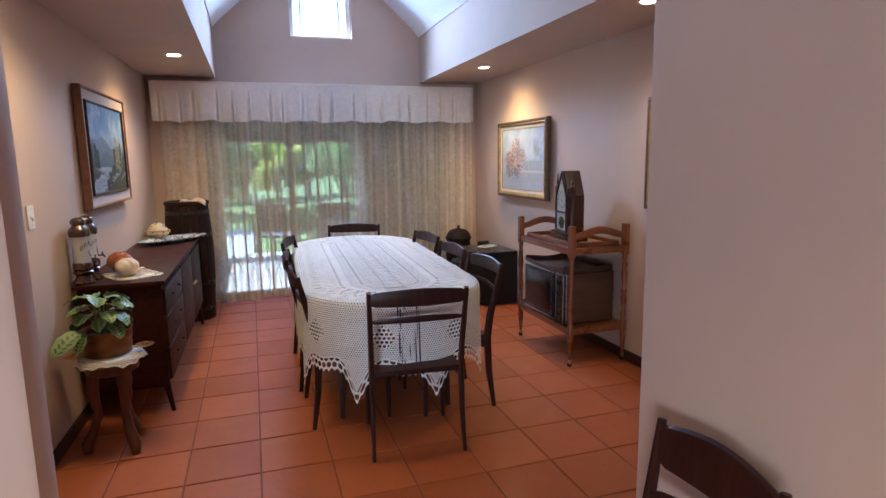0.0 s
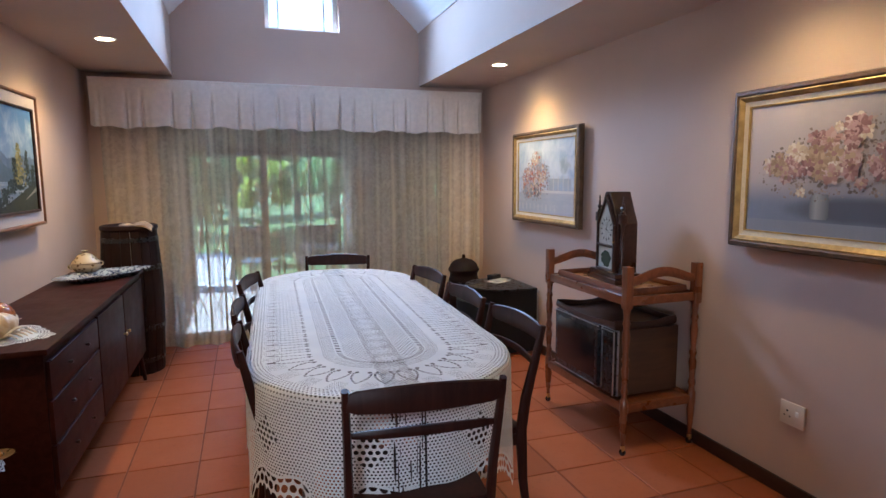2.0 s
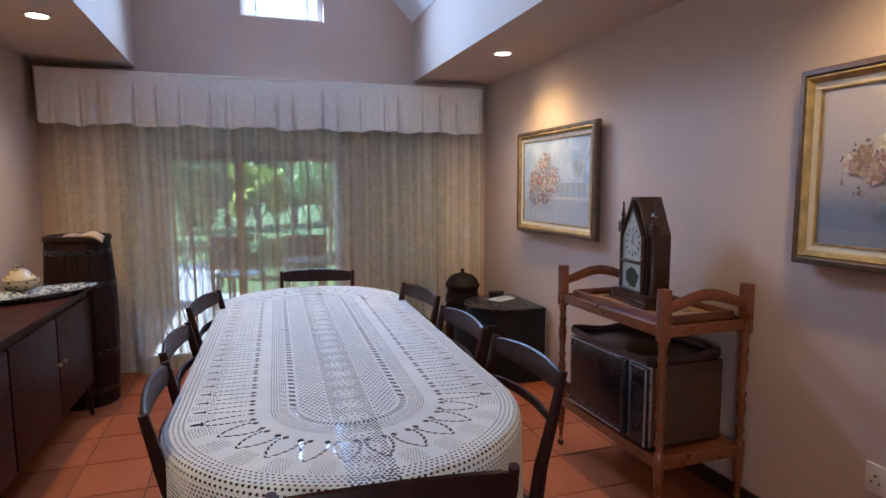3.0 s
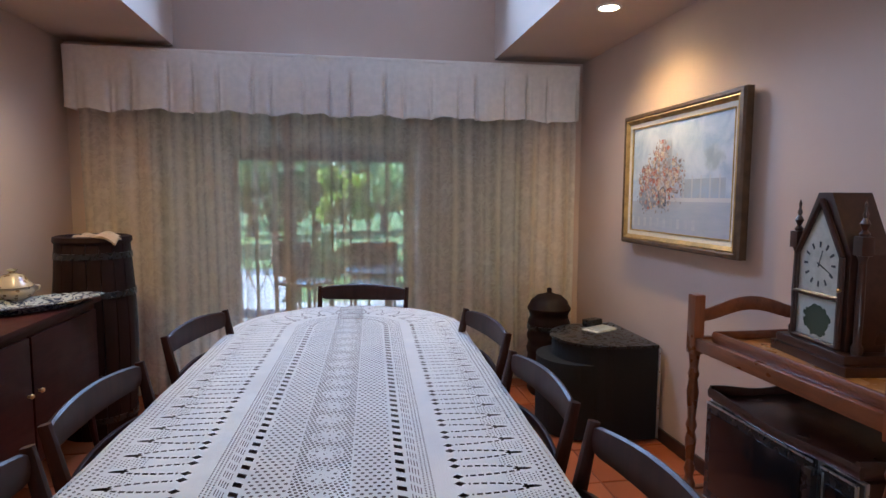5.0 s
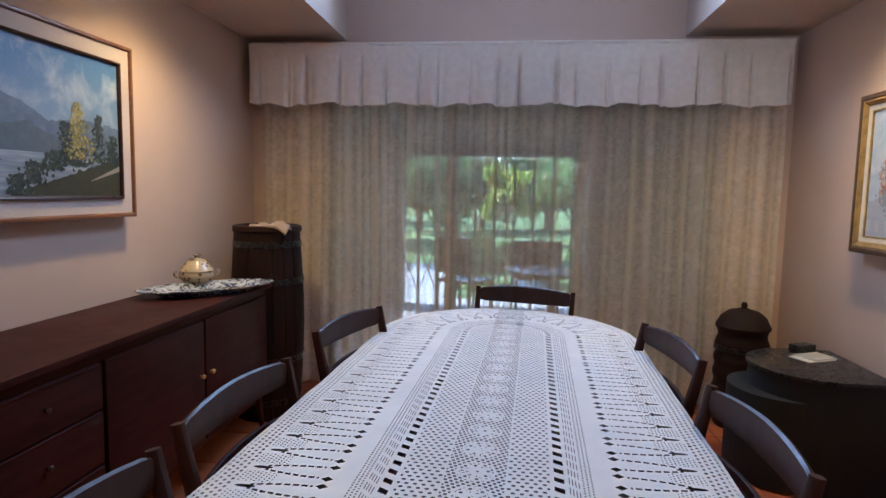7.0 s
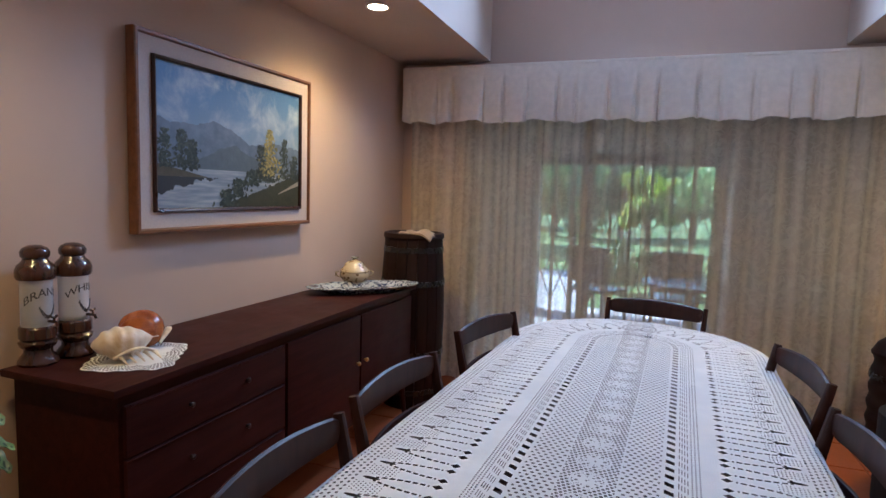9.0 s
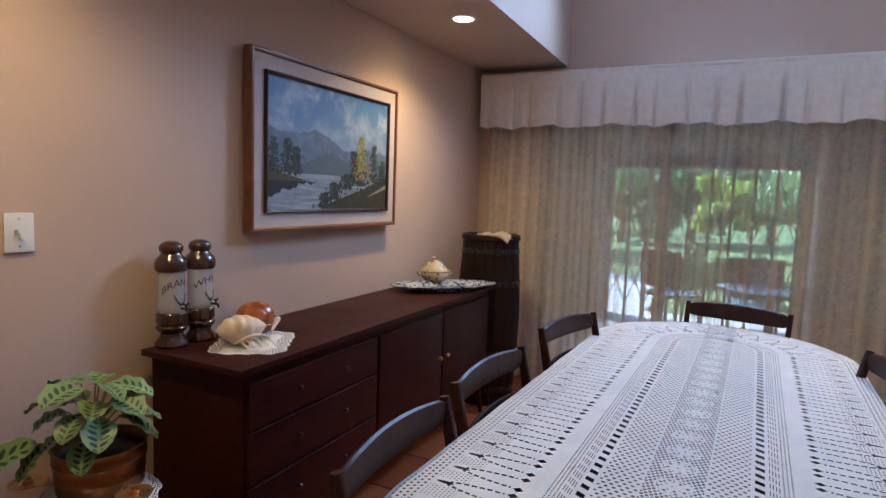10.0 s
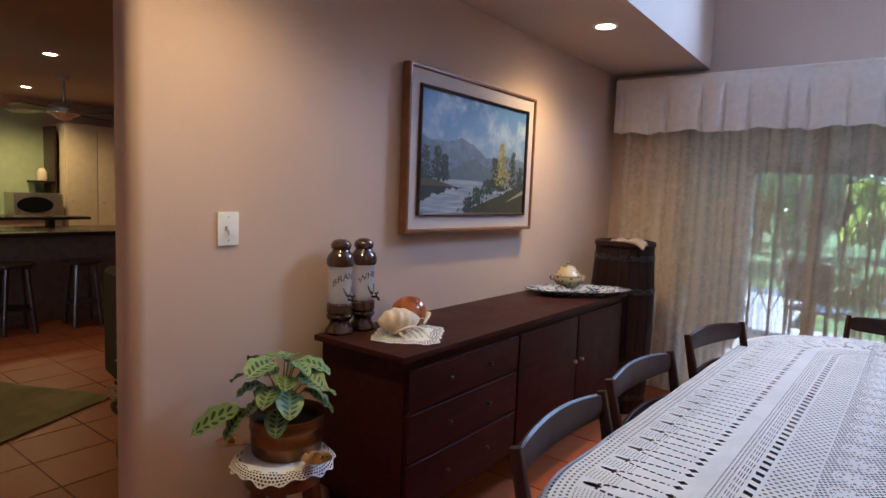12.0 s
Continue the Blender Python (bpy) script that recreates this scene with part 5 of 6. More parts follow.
def conch(name, m, size, material, lip, label, spines):
    t = thing(name, m, label, "sea shell")
    b = bmesh.new()
    rings = []
    for i in range(33):
        q = i / 32
        x = (q - 0.5) * 2 * size
        r = size * (0.60 * math.sin(math.pi * min(1, q * 1.12)) ** 0.75 * (1 - 0.25 * q) + 0.02)
        ring = []
        for j in range(24):
            a = 2 * math.pi * j / 24
            bump = 1 + 0.10 * math.sin(q * 34 + a) * (1 - q) + 0.22 * max(0, math.cos(a - 4.2)) ** 6 * math.sin(math.pi * q)
            ring.append(b.verts.new((x, r * bump * math.cos(a), size * 0.52 + r * bump * math.sin(a) * 0.85)))
        rings.append(ring)
    for a_, c_ in zip(rings, rings[1:]):
        for j in range(24):
            b.faces.new((a_[j], a_[(j + 1) % 24], c_[(j + 1) % 24], c_[j]))
    b.faces.new(rings[0][::-1])
    b.faces.new(rings[-1])
    bmesh.ops.recalc_face_normals(b, faces=b.faces)
    low = min(v.co.z for v in b.verts)
    b.transform(pose(0, 0, -low))
    part("whorl", b, material, t)
    part("lip", sweep([(size * (0.75 - 1.3 * q), -size * (0.50 + 0.16 * math.sin(math.pi * q)), size * (0.18 + 0.25 * math.sin(math.pi * q)) - low * 0) for q in curve(lambda q: q, 11)], [(size * 0.10 * math.sin(math.pi * (0.08 + 0.84 * q)), size * 0.05) for q in curve(lambda q: q, 11)], None, 8, 2), lip, t)
    for i in range(spines):
        x = size * (0.62 - 1.0 * i / max(1, spines - 1))
        part("spine", sweep([(x, -size * 0.48, size * 0.25), (x + size * 0.04, -size * 0.70, size * 0.17), (x + size * 0.10, -size * 0.86, size * 0.05)], [(size * 0.075, size * 0.06), (size * 0.05, size * 0.04), (size * 0.02, size * 0.02)], None, 8, 2), lip, t)
    return t


conch("sea_shell", pose(0.255, 3.332, TOPZ + 0.004, 0, 0, 68), 0.105, SHELL.m, SHELL.m, "pale spined conch shell on a lace doily", 5)
conch("sea_shell", pose(0.175, 3.472, TOPZ + 0.004, 0, 0, 130), 0.126, SHELL_RED.m, SHELL.m, "glossy orange sea shell on a lace doily", 0)

CHINA = Mat("flowered_china", 0.16)
CHINA.color(CHINA.mix((CHINA.cells(38) * 1.0).lt(0.34) * CHINA.noise(14, 2).gt(0.42), (0.46, 0.37, 0.25), (0.16, 0.10, 0.045)))
tu = thing("soup_tureen", pose(0.185, 5.03, TOPZ, 0, 0, 40) @ Matrix.Diagonal((1.05, 1.05, 0.86, 1)), "small cream china tureen with lid and gilt sprigs", "tureen")
part("bowl", lathe([(0.0, 0), (0.050, 0), (0.054, 0.008), (0.040, 0.022), (0.062, 0.040), (0.084, 0.066), (0.086, 0.086), (0.078, 0.102), (0.084, 0.108), (0.078, 0.112)], 30), CHINA.m, tu)
part("lid", lathe([(0.082, 0.110), (0.078, 0.122), (0.062, 0.138), (0.052, 0.162), (0.034, 0.178), (0.014, 0.184), (0.010, 0.190), (0.018, 0.198), (0.022, 0.204), (0.012, 0.210), (0, 0.211)], 30), CHINA.m, tu)
for s in (-1, 1):
    part("handle", sweep([(s * 0.078, 0, 0.066), (s * 0.106, 0, 0.078), (s * 0.108, 0, 0.100), (s * 0.090, 0, 0.106)], [(0.006, 0.005)], None, 8, 2, (0, 1, 0)), CHINA.m, tu)

BLUEW = Mat("blue_patterned_china", 0.12)
n1 = BLUEW.noise(34, 4, None, 0.6, 1.2)
BLUEW.color(BLUEW.mix(n1.smooth(0.44, 0.54), (0.045, 0.055, 0.10), (0.46, 0.47, 0.48)))
pt = thing("platter", pose(0.318, 4.900, TOPZ, 0, 0, 47), "large oval blue patterned china platter on the sideboard", "platter")
b = lathe([(0.0, 0.006), (0.18, 0.006), (0.23, 0.012), (0.262, 0.026), (0.335, 0.038), (0.340, 0.037), (0.336, 0.033), (0.262, 0.018), (0.22, 0.0), (0.0, 0.0)], 56)
b.transform(Matrix.Diagonal((1.0, 0.46, 1.0, 1.0)))
part("dish", b, BLUEW.m, pt)

# ---- tall barrel in the corner, with a cloth on its rim ----
br = thing("barrel", pose(0.390, 5.462, 0), "tall dark wooden barrel with iron hoops in the corner", "barrel")
prof_r = lambda z: 0.186 + 0.026 * math.sin(math.pi * min(1, max(0, (z - 0.02) / 1.12))) ** 1.2
N = 18
for i in range(N):
    a0, a1 = 2 * math.pi * i / N + 0.012, 2 * math.pi * (i + 1) / N - 0.012
    b = bmesh.new()
    rows = []
    for j in range(9):
        z = 0.0 + 1.125 * j / 8
        r = prof_r(z)
        rows.append([b.verts.new((q * math.cos(a), q * math.sin(a), z)) for a, q in ((a0, r), ((a0 + a1) / 2, r * 1.012), (a1, r), (a1, r - 0.02), (a0, r - 0.02))])
    for p_, q_ in zip(rows, rows[1:]):
        for k in range(5):
            b.faces.new((p_[k], p_[(k + 1) % 5], q_[(k + 1) % 5], q_[k]))
    b.faces.new(rows[0][::-1])
    b.faces.new(rows[-1])
    bmesh.ops.recalc_face_normals(b, faces=b.faces)
    part("stave", b, BARREL_WOOD, br)
for z in (0.09, 0.34, 0.80, 1.015):
    r0, r1 = prof_r(z) * 1.012, prof_r(z + 0.035) * 1.012
    part("hoop", lathe([(r0 - 0.002, z), (r0 + 0.004, z), (r1 + 0.004, z + 0.035), (r1 - 0.002, z + 0.035)], 40), BLACK, br)
part("head", lathe([(0, 1.10), (0.15, 1.10), (0.155, 1.112), (0, 1.112)], 32), BARREL_WOOD, br)
part("rim", lathe([(0.160, 1.100), (0.192, 1.100), (0.200, 1.112), (0.197, 1.136), (0.180, 1.142), (0.160, 1.126)], 36), BARREL_WOOD, br)
HIDE = plain("pale_folded_cloth", (0.34, 0.25, 0.18), 0.9, 0, 0.2, 20, 0.4)
b = bmesh.new()
bmesh.ops.create_grid(b, x_segments=16, y_segments=8, size=0.5)
for v in b.verts:
    x, y = v.co.x * 0.22, v.co.y * 0.15
    v.co = (x + 0.07, y - 0.10, 1.152 + 0.010 * math.sin(x * 40) + 0.008 * math.sin(y * 50 + x * 20) - max(0, (-y - 0.035)) * 0.35 - max(0, abs(x) - 0.08) * 0.5)
bmesh.ops.solidify(b, geom=list(b.faces), thickness=0.012)
single("folded_cloth", b, HIDE, "pale folded cloth lying on the barrel's rim", "cloth", m=pose(0.390, 5.462, 0))

# ---- black rounded cabinet, ribbed churn and papers in the north east corner ----
blk = thing("heater_cabinet", pose(3.525, 4.80, 0), "black fabric covered cabinet with a rounded stepped side", "cabinet")


def rounded(w, d, r_seg=20):
    pts = [(0.0, 0.0), (0.0, d)]
    for i in range(r_seg + 1):
        a = math.pi / 2 + math.pi * i / r_seg
        pts.append((-w + d / 2 + d / 2 * math.cos(a), d / 2 + d / 2 * math.sin(a)))
    return pts


part("tall_body", prism(rounded(0.50, 0.58), 0.015, 0.540, 0.004), BLACK_CLOTH, blk)
part("top_board", prism([(x, y - 0.006) for x, y in rounded(0.512, 0.595)], 0.540, 0.556, 0.004), BLACK, blk)
part("low_step", prism([(x - 0.10, y + 0.04) for x, y in rounded(0.50, 0.50)], 0.010, 0.440, 0.004), BLACK_CLOTH, blk)
part("edge_strip", box(0.001, 0.012, -0.004, 0.006, 0.02, 0.54, 0.001), STEEL, blk)
pp = thing("papers", pose(3.36, 5.20, 0.556, 0, 0, 25), "white papers and a dark box lying on the black cabinet", "papers")
part("sheet", box(-0.10, 0.08, -0.06, 0.06, 0.0, 0.004, 0), plain("paper", (0.62, 0.60, 0.54), 0.7), pp)
part("sheet", box(-0.06, 0.10, -0.05, 0.07, 0.0045, 0.008, 0), plain("paper_grey", (0.40, 0.39, 0.35), 0.7), pp)
part("box", box(-0.02, 0.10, 0.07, 0.13, 0.0, 0.045, 0.003), BLACK, pp)

ch = thing("lidded_churn", pose(3.205, 5.695, 0), "dark ribbed wooden churn with a domed lid in the corner", "churn")
prof = [(0.0, 0.0), (0.125, 0.0)]
for i in range(25):
    z = 0.02 + 0.56 * i / 24
    prof.append((0.135 + 0.012 * math.sin(math.pi * i / 24) + 0.006 * math.sin(i * 1.6), z))
prof += [(0.142, 0.590), (0, 0.590)]
part("body", lathe(prof, 30), BARREL_WOOD, ch)
part("lid", lathe([(0.148, 0.590), (0.150, 0.605), (0.138, 0.625), (0.125, 0.655), (0.085, 0.690), (0.030, 0.705), (0.014, 0.712), (0.018, 0.728), (0.012, 0.742), (0, 0.745)], 30), BARREL_WOOD, ch)
for z in (0.12, 0.46):
    part("band", lathe([(0.146, z), (0.152, z), (0.152, z + 0.03), (0.146, z + 0.03)], 30), BLACK, ch)

# ---- plant stool by the end of the sideboard ----
SX, SY, SZ = 0.238, 2.772, 0.514
st = thing("plant_stool", pose(SX, SY, 0, 0, 0, 12), "small carved dark wooden three legged stool holding a plant", "stool")
STOOLW = wood("carved_stool_wood", (0.055, 0.016, 0.008), (0.14, 0.045, 0.022), 0.35, (30, 30, 5), 0.2)
part("seat", lathe([(0, SZ - 0.035), (0.135, SZ - 0.035), (0.150, SZ - 0.022), (0.152, SZ - 0.008), (0.146, SZ), (0, SZ)], 32), STOOLW, st)
part("skirt", lathe([(0.115, SZ - 0.085), (0.125, SZ - 0.080), (0.128, SZ - 0.036), (0.115, SZ - 0.036)], 28), STOOLW, st)
for i in range(3):
    a = math.radians(-62 + 120 * i)
    c_, s_ = math.cos(a), math.sin(a)
    pts = [(0.085 * c_, 0.085 * s_, SZ - 0.05), (0.105 * c_, 0.105 * s_, 0.33), (0.085 * c_, 0.085 * s_, 0.22), (0.105 * c_, 0.105 * s_, 0.13), (0.145 * c_, 0.145 * s_, 0.055), (0.150 * c_, 0.150 * s_, 0.0)]
    part("leg", sweep(pts, [(0.030, 0.030), (0.032, 0.032), (0.020, 0.022), (0.024, 0.026), (0.032, 0.030), (0.022, 0.022)], None, 12, 2.2, (-s_, c_, 0)), STOOLW, st)
lace_mat("doily", pose(SX, SY, SZ), lambda a: 0.192, "white scalloped lace doily draped over the plant stool", DOILY, sag=0.75, sag_from=0.150, n=96, wave=0.008)

pot = thing("brass_pot", pose(0.220, 2.800, SZ + 0.004) @ Matrix.Diagonal((1.10, 1.10, 0.80, 1)), "worn brass flower pot with two candle arms on a doily", "flower pot")
part("wall", lathe([(0.0, 0.0), (0.100, 0.0), (0.104, 0.006), (0.106, 0.050), (0.108, 0.056), (0.106, 0.062), (0.110, 0.110), (0.112, 0.114), (0.110, 0.120), (0.112, 0.158), (0.116, 0.164), (0.110, 0.164), (0.104, 0.150), (0.102, 0.118), (0.0, 0.118)], 36), COPPER_BRASS, pot)
part("soil", lathe([(0, 0.119), (0.101, 0.119), (0.06, 0.128), (0, 0.130)], 22), plain("potting_soil", (0.03, 0.018, 0.012), 0.95, 0, 0.4, 60, 0.8), pot)
for ang in (-133, -8):
    a = math.radians(ang)
    c_, s_ = math.cos(a), math.sin(a)
    arm = part("candle_arm", sweep([(0.100 * c_, 0.100 * s_, 0.030), (0.13 * c_, 0.13 * s_, 0.022), (0.165 * c_, 0.165 * s_, 0.030)], [(0.004, 0.004)], None, 8, 2), BRASS, pot)
    part("drip_pan", lathe([(0.0, 0.032), (0.030, 0.032), (0.042, 0.040), (0.044, 0.042), (0.030, 0.038), (0.012, 0.037), (0.012, 0.052), (0.015, 0.055), (0.010, 0.055), (0.010, 0.040), (0, 0.040)], 22, 0.165 * c_, 0.165 * s_), BRASS, arm)

LEAF = Mat("patterned_prayer_plant_leaf", 0.42)
lu, lv = LEAF.attr("lu"), LEAF.attr("lv")
side = lv.ab()
rowp = ((lu + side * 0.16) * 6.5).fr()
spot_ = ((rowp - 0.5) * (rowp - 0.5) * 9.0 + (side - 0.36) * (side - 0.36) * 11.0).lt(0.80) * lu.between(0.08, 0.93)
vein = ((rowp - 0.02).ab().lt(0.06))
rim = side.gt(0.80)
base = LEAF.mix(LEAF.noise(14, 3), (0.15, 0.235, 0.075), (0.26, 0.35, 0.12))
base = LEAF.mix(LEAF.island() * 0.45, base, (0.10, 0.20, 0.11))
c = LEAF.mix(spot_, base, (0.018, 0.048, 0.018))
c = LEAF.mix(side.lt(0.035), c, (0.26, 0.33, 0.14))
LEAF.color(c)
LEAF.b.inputs["Subsurface Weight"].default_value = 0.08
LEAF.b.inputs["Subsurface Radius"].default_value = (0.01, 0.02, 0.005)
LEAF.bump(vein * 0.5 + side * 0.3, 0.3, 0.003)
STEM = plain("plant_stem", (0.10, 0.13, 0.05), 0.6)
plant = thing("prayer_plant", pose(0.210, 2.788, SZ + 0.112), "green prayer plant with dark leaf markings in a brass pot", "potted plant")


def leaf(base_pt, ang, rise, length, width, droop, roll):
    verts, faces, U, V = [], [], [], []
    n, w = 12, 6
    d = Vector((math.cos(ang), math.sin(ang), 0))
    s = Vector((-math.sin(ang), math.cos(ang), 0))
    pos, pitch = Vector(base_pt), rise
    for i in range(n + 1):
        t = i / n
        half = width * (math.sin(math.pi * min(1, 0.03 + t * 0.97)) ** 0.62) * (1 - 0.18 * t)
        up = Vector((0, 0, 1)) * math.cos(pitch) - d * math.sin(pitch)
        for j in range(-w // 2, w // 2 + 1):
            q = j / (w / 2)
            sd = s * math.cos(roll) + up * math.sin(roll)
            p = pos + sd * (half * q) + up * (0.22 * half * abs(q) ** 1.5 + 0.004 * math.sin(t * 20 + q * 2) * abs(q))
            verts.append(p)
            U.append(t)
            V.append(q)
        pos = pos + (d * math.cos(pitch) + Vector((0, 0, 1)) * math.sin(pitch)) * (length / n)
        pitch -= droop / n
    for i in range(n):
        for j in range(w):
            a = i * (w + 1) + j
            faces.append((a, a + 1, a + w + 2, a + w + 1))
    me = bpy.data.meshes.new("leaf")
    me.from_pydata([tuple(v) for v in verts], [], faces)
    me.materials.append(LEAF.m)
    with_attrs(me, lu=U, lv=V)
    me.shade_smooth()
    part("leaf", me, None, plant)
    part("stalk", sweep([(base_pt[0] * 0.15, base_pt[1] * 0.15, 0.0), (base_pt[0] * 0.6, base_pt[1] * 0.6, base_pt[2] * 0.75), base_pt], [(0.003, 0.003), (0.0025, 0.0025), (0.002, 0.002)], None, 6, 2), STEM, plant)


rnd = random.Random(42)
for i in range(19):
    q = (i + 0.5) / 19
    a = i * 2.39996 + rnd.uniform(-0.25, 0.25)
    r0 = 0.015 + 0.058 * math.sqrt(q)
    z0 = 0.215 - 0.15 * q + rnd.uniform(-0.015, 0.015)
    leaf((r0 * math.cos(a), r0 * math.sin(a), z0), a + rnd.uniform(-0.4, 0.4), 0.35 - 0.75 * q + rnd.uniform(-0.15, 0.15), rnd.uniform(0.100, 0.132), rnd.uniform(0.040, 0.050), rnd.uniform(0.5, 1.0), rnd.uniform(-0.45, 0.45))
leaf((-0.075, -0.115, 0.045), math.radians(-128), -0.35, 0.175, 0.048, 0.35, -0.55)
leaf((-0.06, -0.10, 0.04), math.radians(-112), -0.8, 0.12, 0.032, 0.4, -0.4)

# ---- low dark cabinet by the passage, with a green bowl and a carved figure shape ----
cb = thing("low_cabinet", pose(2.56, 0.845, 0), "dark stained wooden cabinet standing against the wall", "cabinet")
part("carcass", box(0.012, 0.92, 0.0, 0.452, 0.05, 0.700, 0.003), SIDE_WOOD, cb)
part("top", box(0.0, 0.935, -0.002, 0.462, 0.700, 0.722, 0.005), SIDE_WOOD, cb)
d = part("door", box(0.0, 0.013, 0.01, 0.44, 0.07, 0.68, 0.003), SIDE_WOOD, cb)
part("knob", lathe([(0, 0), (0.006, 0), (0.006, 0.01), (0.012, 0.016), (0.008, 0.022), (0, 0.023)], 12, m=pose(0.0, 0.40, 0.60, 0, -90, 0)), BRASS, d)
part("base", box(0.03, 0.90, 0.02, 0.43, 0.0, 0.05, 0.002), SIDE_WOOD, cb)
GREEN_GLASS = plain("green_glazed_bowl", (0.012, 0.045, 0.018), 0.15, 0, 0.2)
single("bowl", lathe([(0, 0), (0.05, 0), (0.055, 0.006), (0.08, 0.03), (0.095, 0.06), (0.090, 0.06), (0.07, 0.03), (0, 0.012)], 28), GREEN_GLASS, "dark green glazed bowl on the low cabinet", "bowl", m=pose(2.80, 1.05, 0.7225))
cv_ = thing("carved_ornament", pose(3.12, 1.10, 0.7225), "dark carved wooden ornament on the low cabinet", "ornament")
part("stem", lathe([(0.05, 0), (0.055, 0.012), (0.02, 0.03), (0.018, 0.09), (0.035, 0.12), (0.045, 0.16), (0.03, 0.20), (0.04, 0.24), (0.05, 0.28), (0.02, 0.33), (0, 0.335)], 18), DARK_WOOD, cv_)
for i in range(4):
    part("scroll", lathe([(0, -0.012), (0.03, -0.012), (0.036, 0), (0.03, 0.012), (0, 0.012)], 14, m=pose(-0.045 + 0.02 * (i % 2), 0.01, 0.08 + 0.065 * i, 90, 0, 0)), DARK_WOOD, cv_)

# ---- loose chair beside the passage ----
near = chair(chair_pose((1.872, 0.118), (1.866, 0.450)), "brown wooden chair with its back against the passage wall", "", 1.35)
near.scale = (0.64, 0.80, 1.065)

# ---- lounge and kitchen seen past the end of the west wall ----
KX = -4.75
STONE = plain("dark_counter_stone", (0.030, 0.024, 0.022), 0.2, 0, 0.4, 30)
DIM_PAINT = plain("counter_front_paint", (0.24, 0.20, 0.18), 0.7)
CUPB = plain("cream_cupboard_paint", (0.58, 0.50, 0.38), 0.5, 0, 0.05)
kc = thing("kitchen_counter", pose(KX, 3.2, 0), "dark kitchen breakfast counter with a stone top", "counter")
part("front", box(-0.55, 0.0, -1.6, 1.55, 0, 0.86, 0.004), DIM_PAINT, kc)
part("worktop", box(-0.62, 0.28, -1.65, 1.60, 0.86, 0.90, 0.008), STONE, kc)
part("raised_shelf", box(-0.62, -0.36, -1.65, 1.15, 0.98, 1.01, 0.006), STONE, kc)
for y in (-1.0, 0.8):
    part("shelf_post", box(-0.54, -0.44, y - 0.03, y + 0.03, 0.90, 0.98, 0.003), STONE, kc)
bs = thing("bar_stool", pose(KX + 0.35, 3.42, 0), "dark wooden bar stool at the kitchen counter", "bar stool", "stools at the counter")
part("seat", lathe([(0, 0.60), (0.16, 0.60), (0.175, 0.615), (0.17, 0.635), (0, 0.64)], 24), DARK_WOOD, bs)
for i in range(4):
    a = math.pi / 4 + math.pi / 2 * i
    part("leg", sweep([(0.11 * math.cos(a), 0.11 * math.sin(a), 0.60), (0.17 * math.cos(a), 0.17 * math.sin(a), 0)], [(0.018, 0.018)], None, 8, 3, (0, 1, 0.01)), DARK_WOOD, bs)
part("foot_ring", lathe([(0.145, 0.22), (0.155, 0.22), (0.155, 0.235), (0.145, 0.235)], 24), DARK_WOOD, bs)
copy_thing(bs, pose(KX + 0.35, 3.98, 0))
copy_thing(bs, pose(KX + 0.35, 2.80, 0))

bk = thing("kitchen_units", pose(-7.0, 3.68, 0), "kitchen wall units with a pale green splashback", "kitchen units")
part("base_units", box(-0.38, 0.20, -1.8, 1.0, 0, 0.88, 0.004), CUPB, bk)
part("worktop", box(-0.39, 0.24, -1.8, 1.02, 0.88, 0.92, 0.004), STONE, bk)
part("splashback", box(-0.395, -0.38, -1.8, 1.02, 0.92, 2.3, 0.001), plain("pale_green_paint", (0.42, 0.50, 0.33), 0.6, 0, 0.05), bk)
part("open_shelf", box(-0.38, 0.0, 0.80, 1.02, 1.35, 1.38, 0.003), DARK_WOOD, bk)
part("shelf_side", box(-0.38, 0.0, 1.0, 1.02, 1.0, 2.1, 0.003), DARK_WOOD, bk)
part("shelf_jar", lathe([(0.05, 1.38), (0.06, 1.42), (0.06, 1.50), (0.03, 1.54), (0, 1.55)], 14, -0.15, 0.9), PLASTIC_CREAM, bk)
tc = thing("tall_cupboard", pose(-6.9, 4.76, 0), "tall cream kitchen cupboard with two doors", "cupboard")
part("carcass", box(-0.5, 0.0, 0.0, 1.5, 0, 2.15, 0.004), CUPB, tc)
for y0 in (0.02, 0.40, 0.98):
    d = part("door", box(0.0, 0.018, y0, y0 + (0.37 if y0 < 0.3 else 0.55), 0.08, 2.08, 0.004), CUPB, tc)
    part("knob", lathe([(0, 0), (0.012, 0.0), (0.018, 0.02), (0, 0.03)], 12, m=pose(0.018, y0 + 0.06, 1.12, 0, 90, 0)), STEEL, d)
ow = thing("counter_oven", pose(-6.85, 4.42, 0.92), "silver microwave oven on the kitchen worktop", "microwave oven")
part("case", box(-0.30, 0.06, -0.27, 0.27, 0.0, 0.30, 0.02), STEEL, ow)
part("door_window", prism([(0.20 * math.cos(a) - 0.04, 0.15 + 0.10 * math.sin(a)) for a in curve(lambda t: t * 2 * math.pi, 25)[:-1]], 0.060, 0.066, 0, pose(0, 0, 0, 90, 0, 90)), DARK_GLASS, ow)

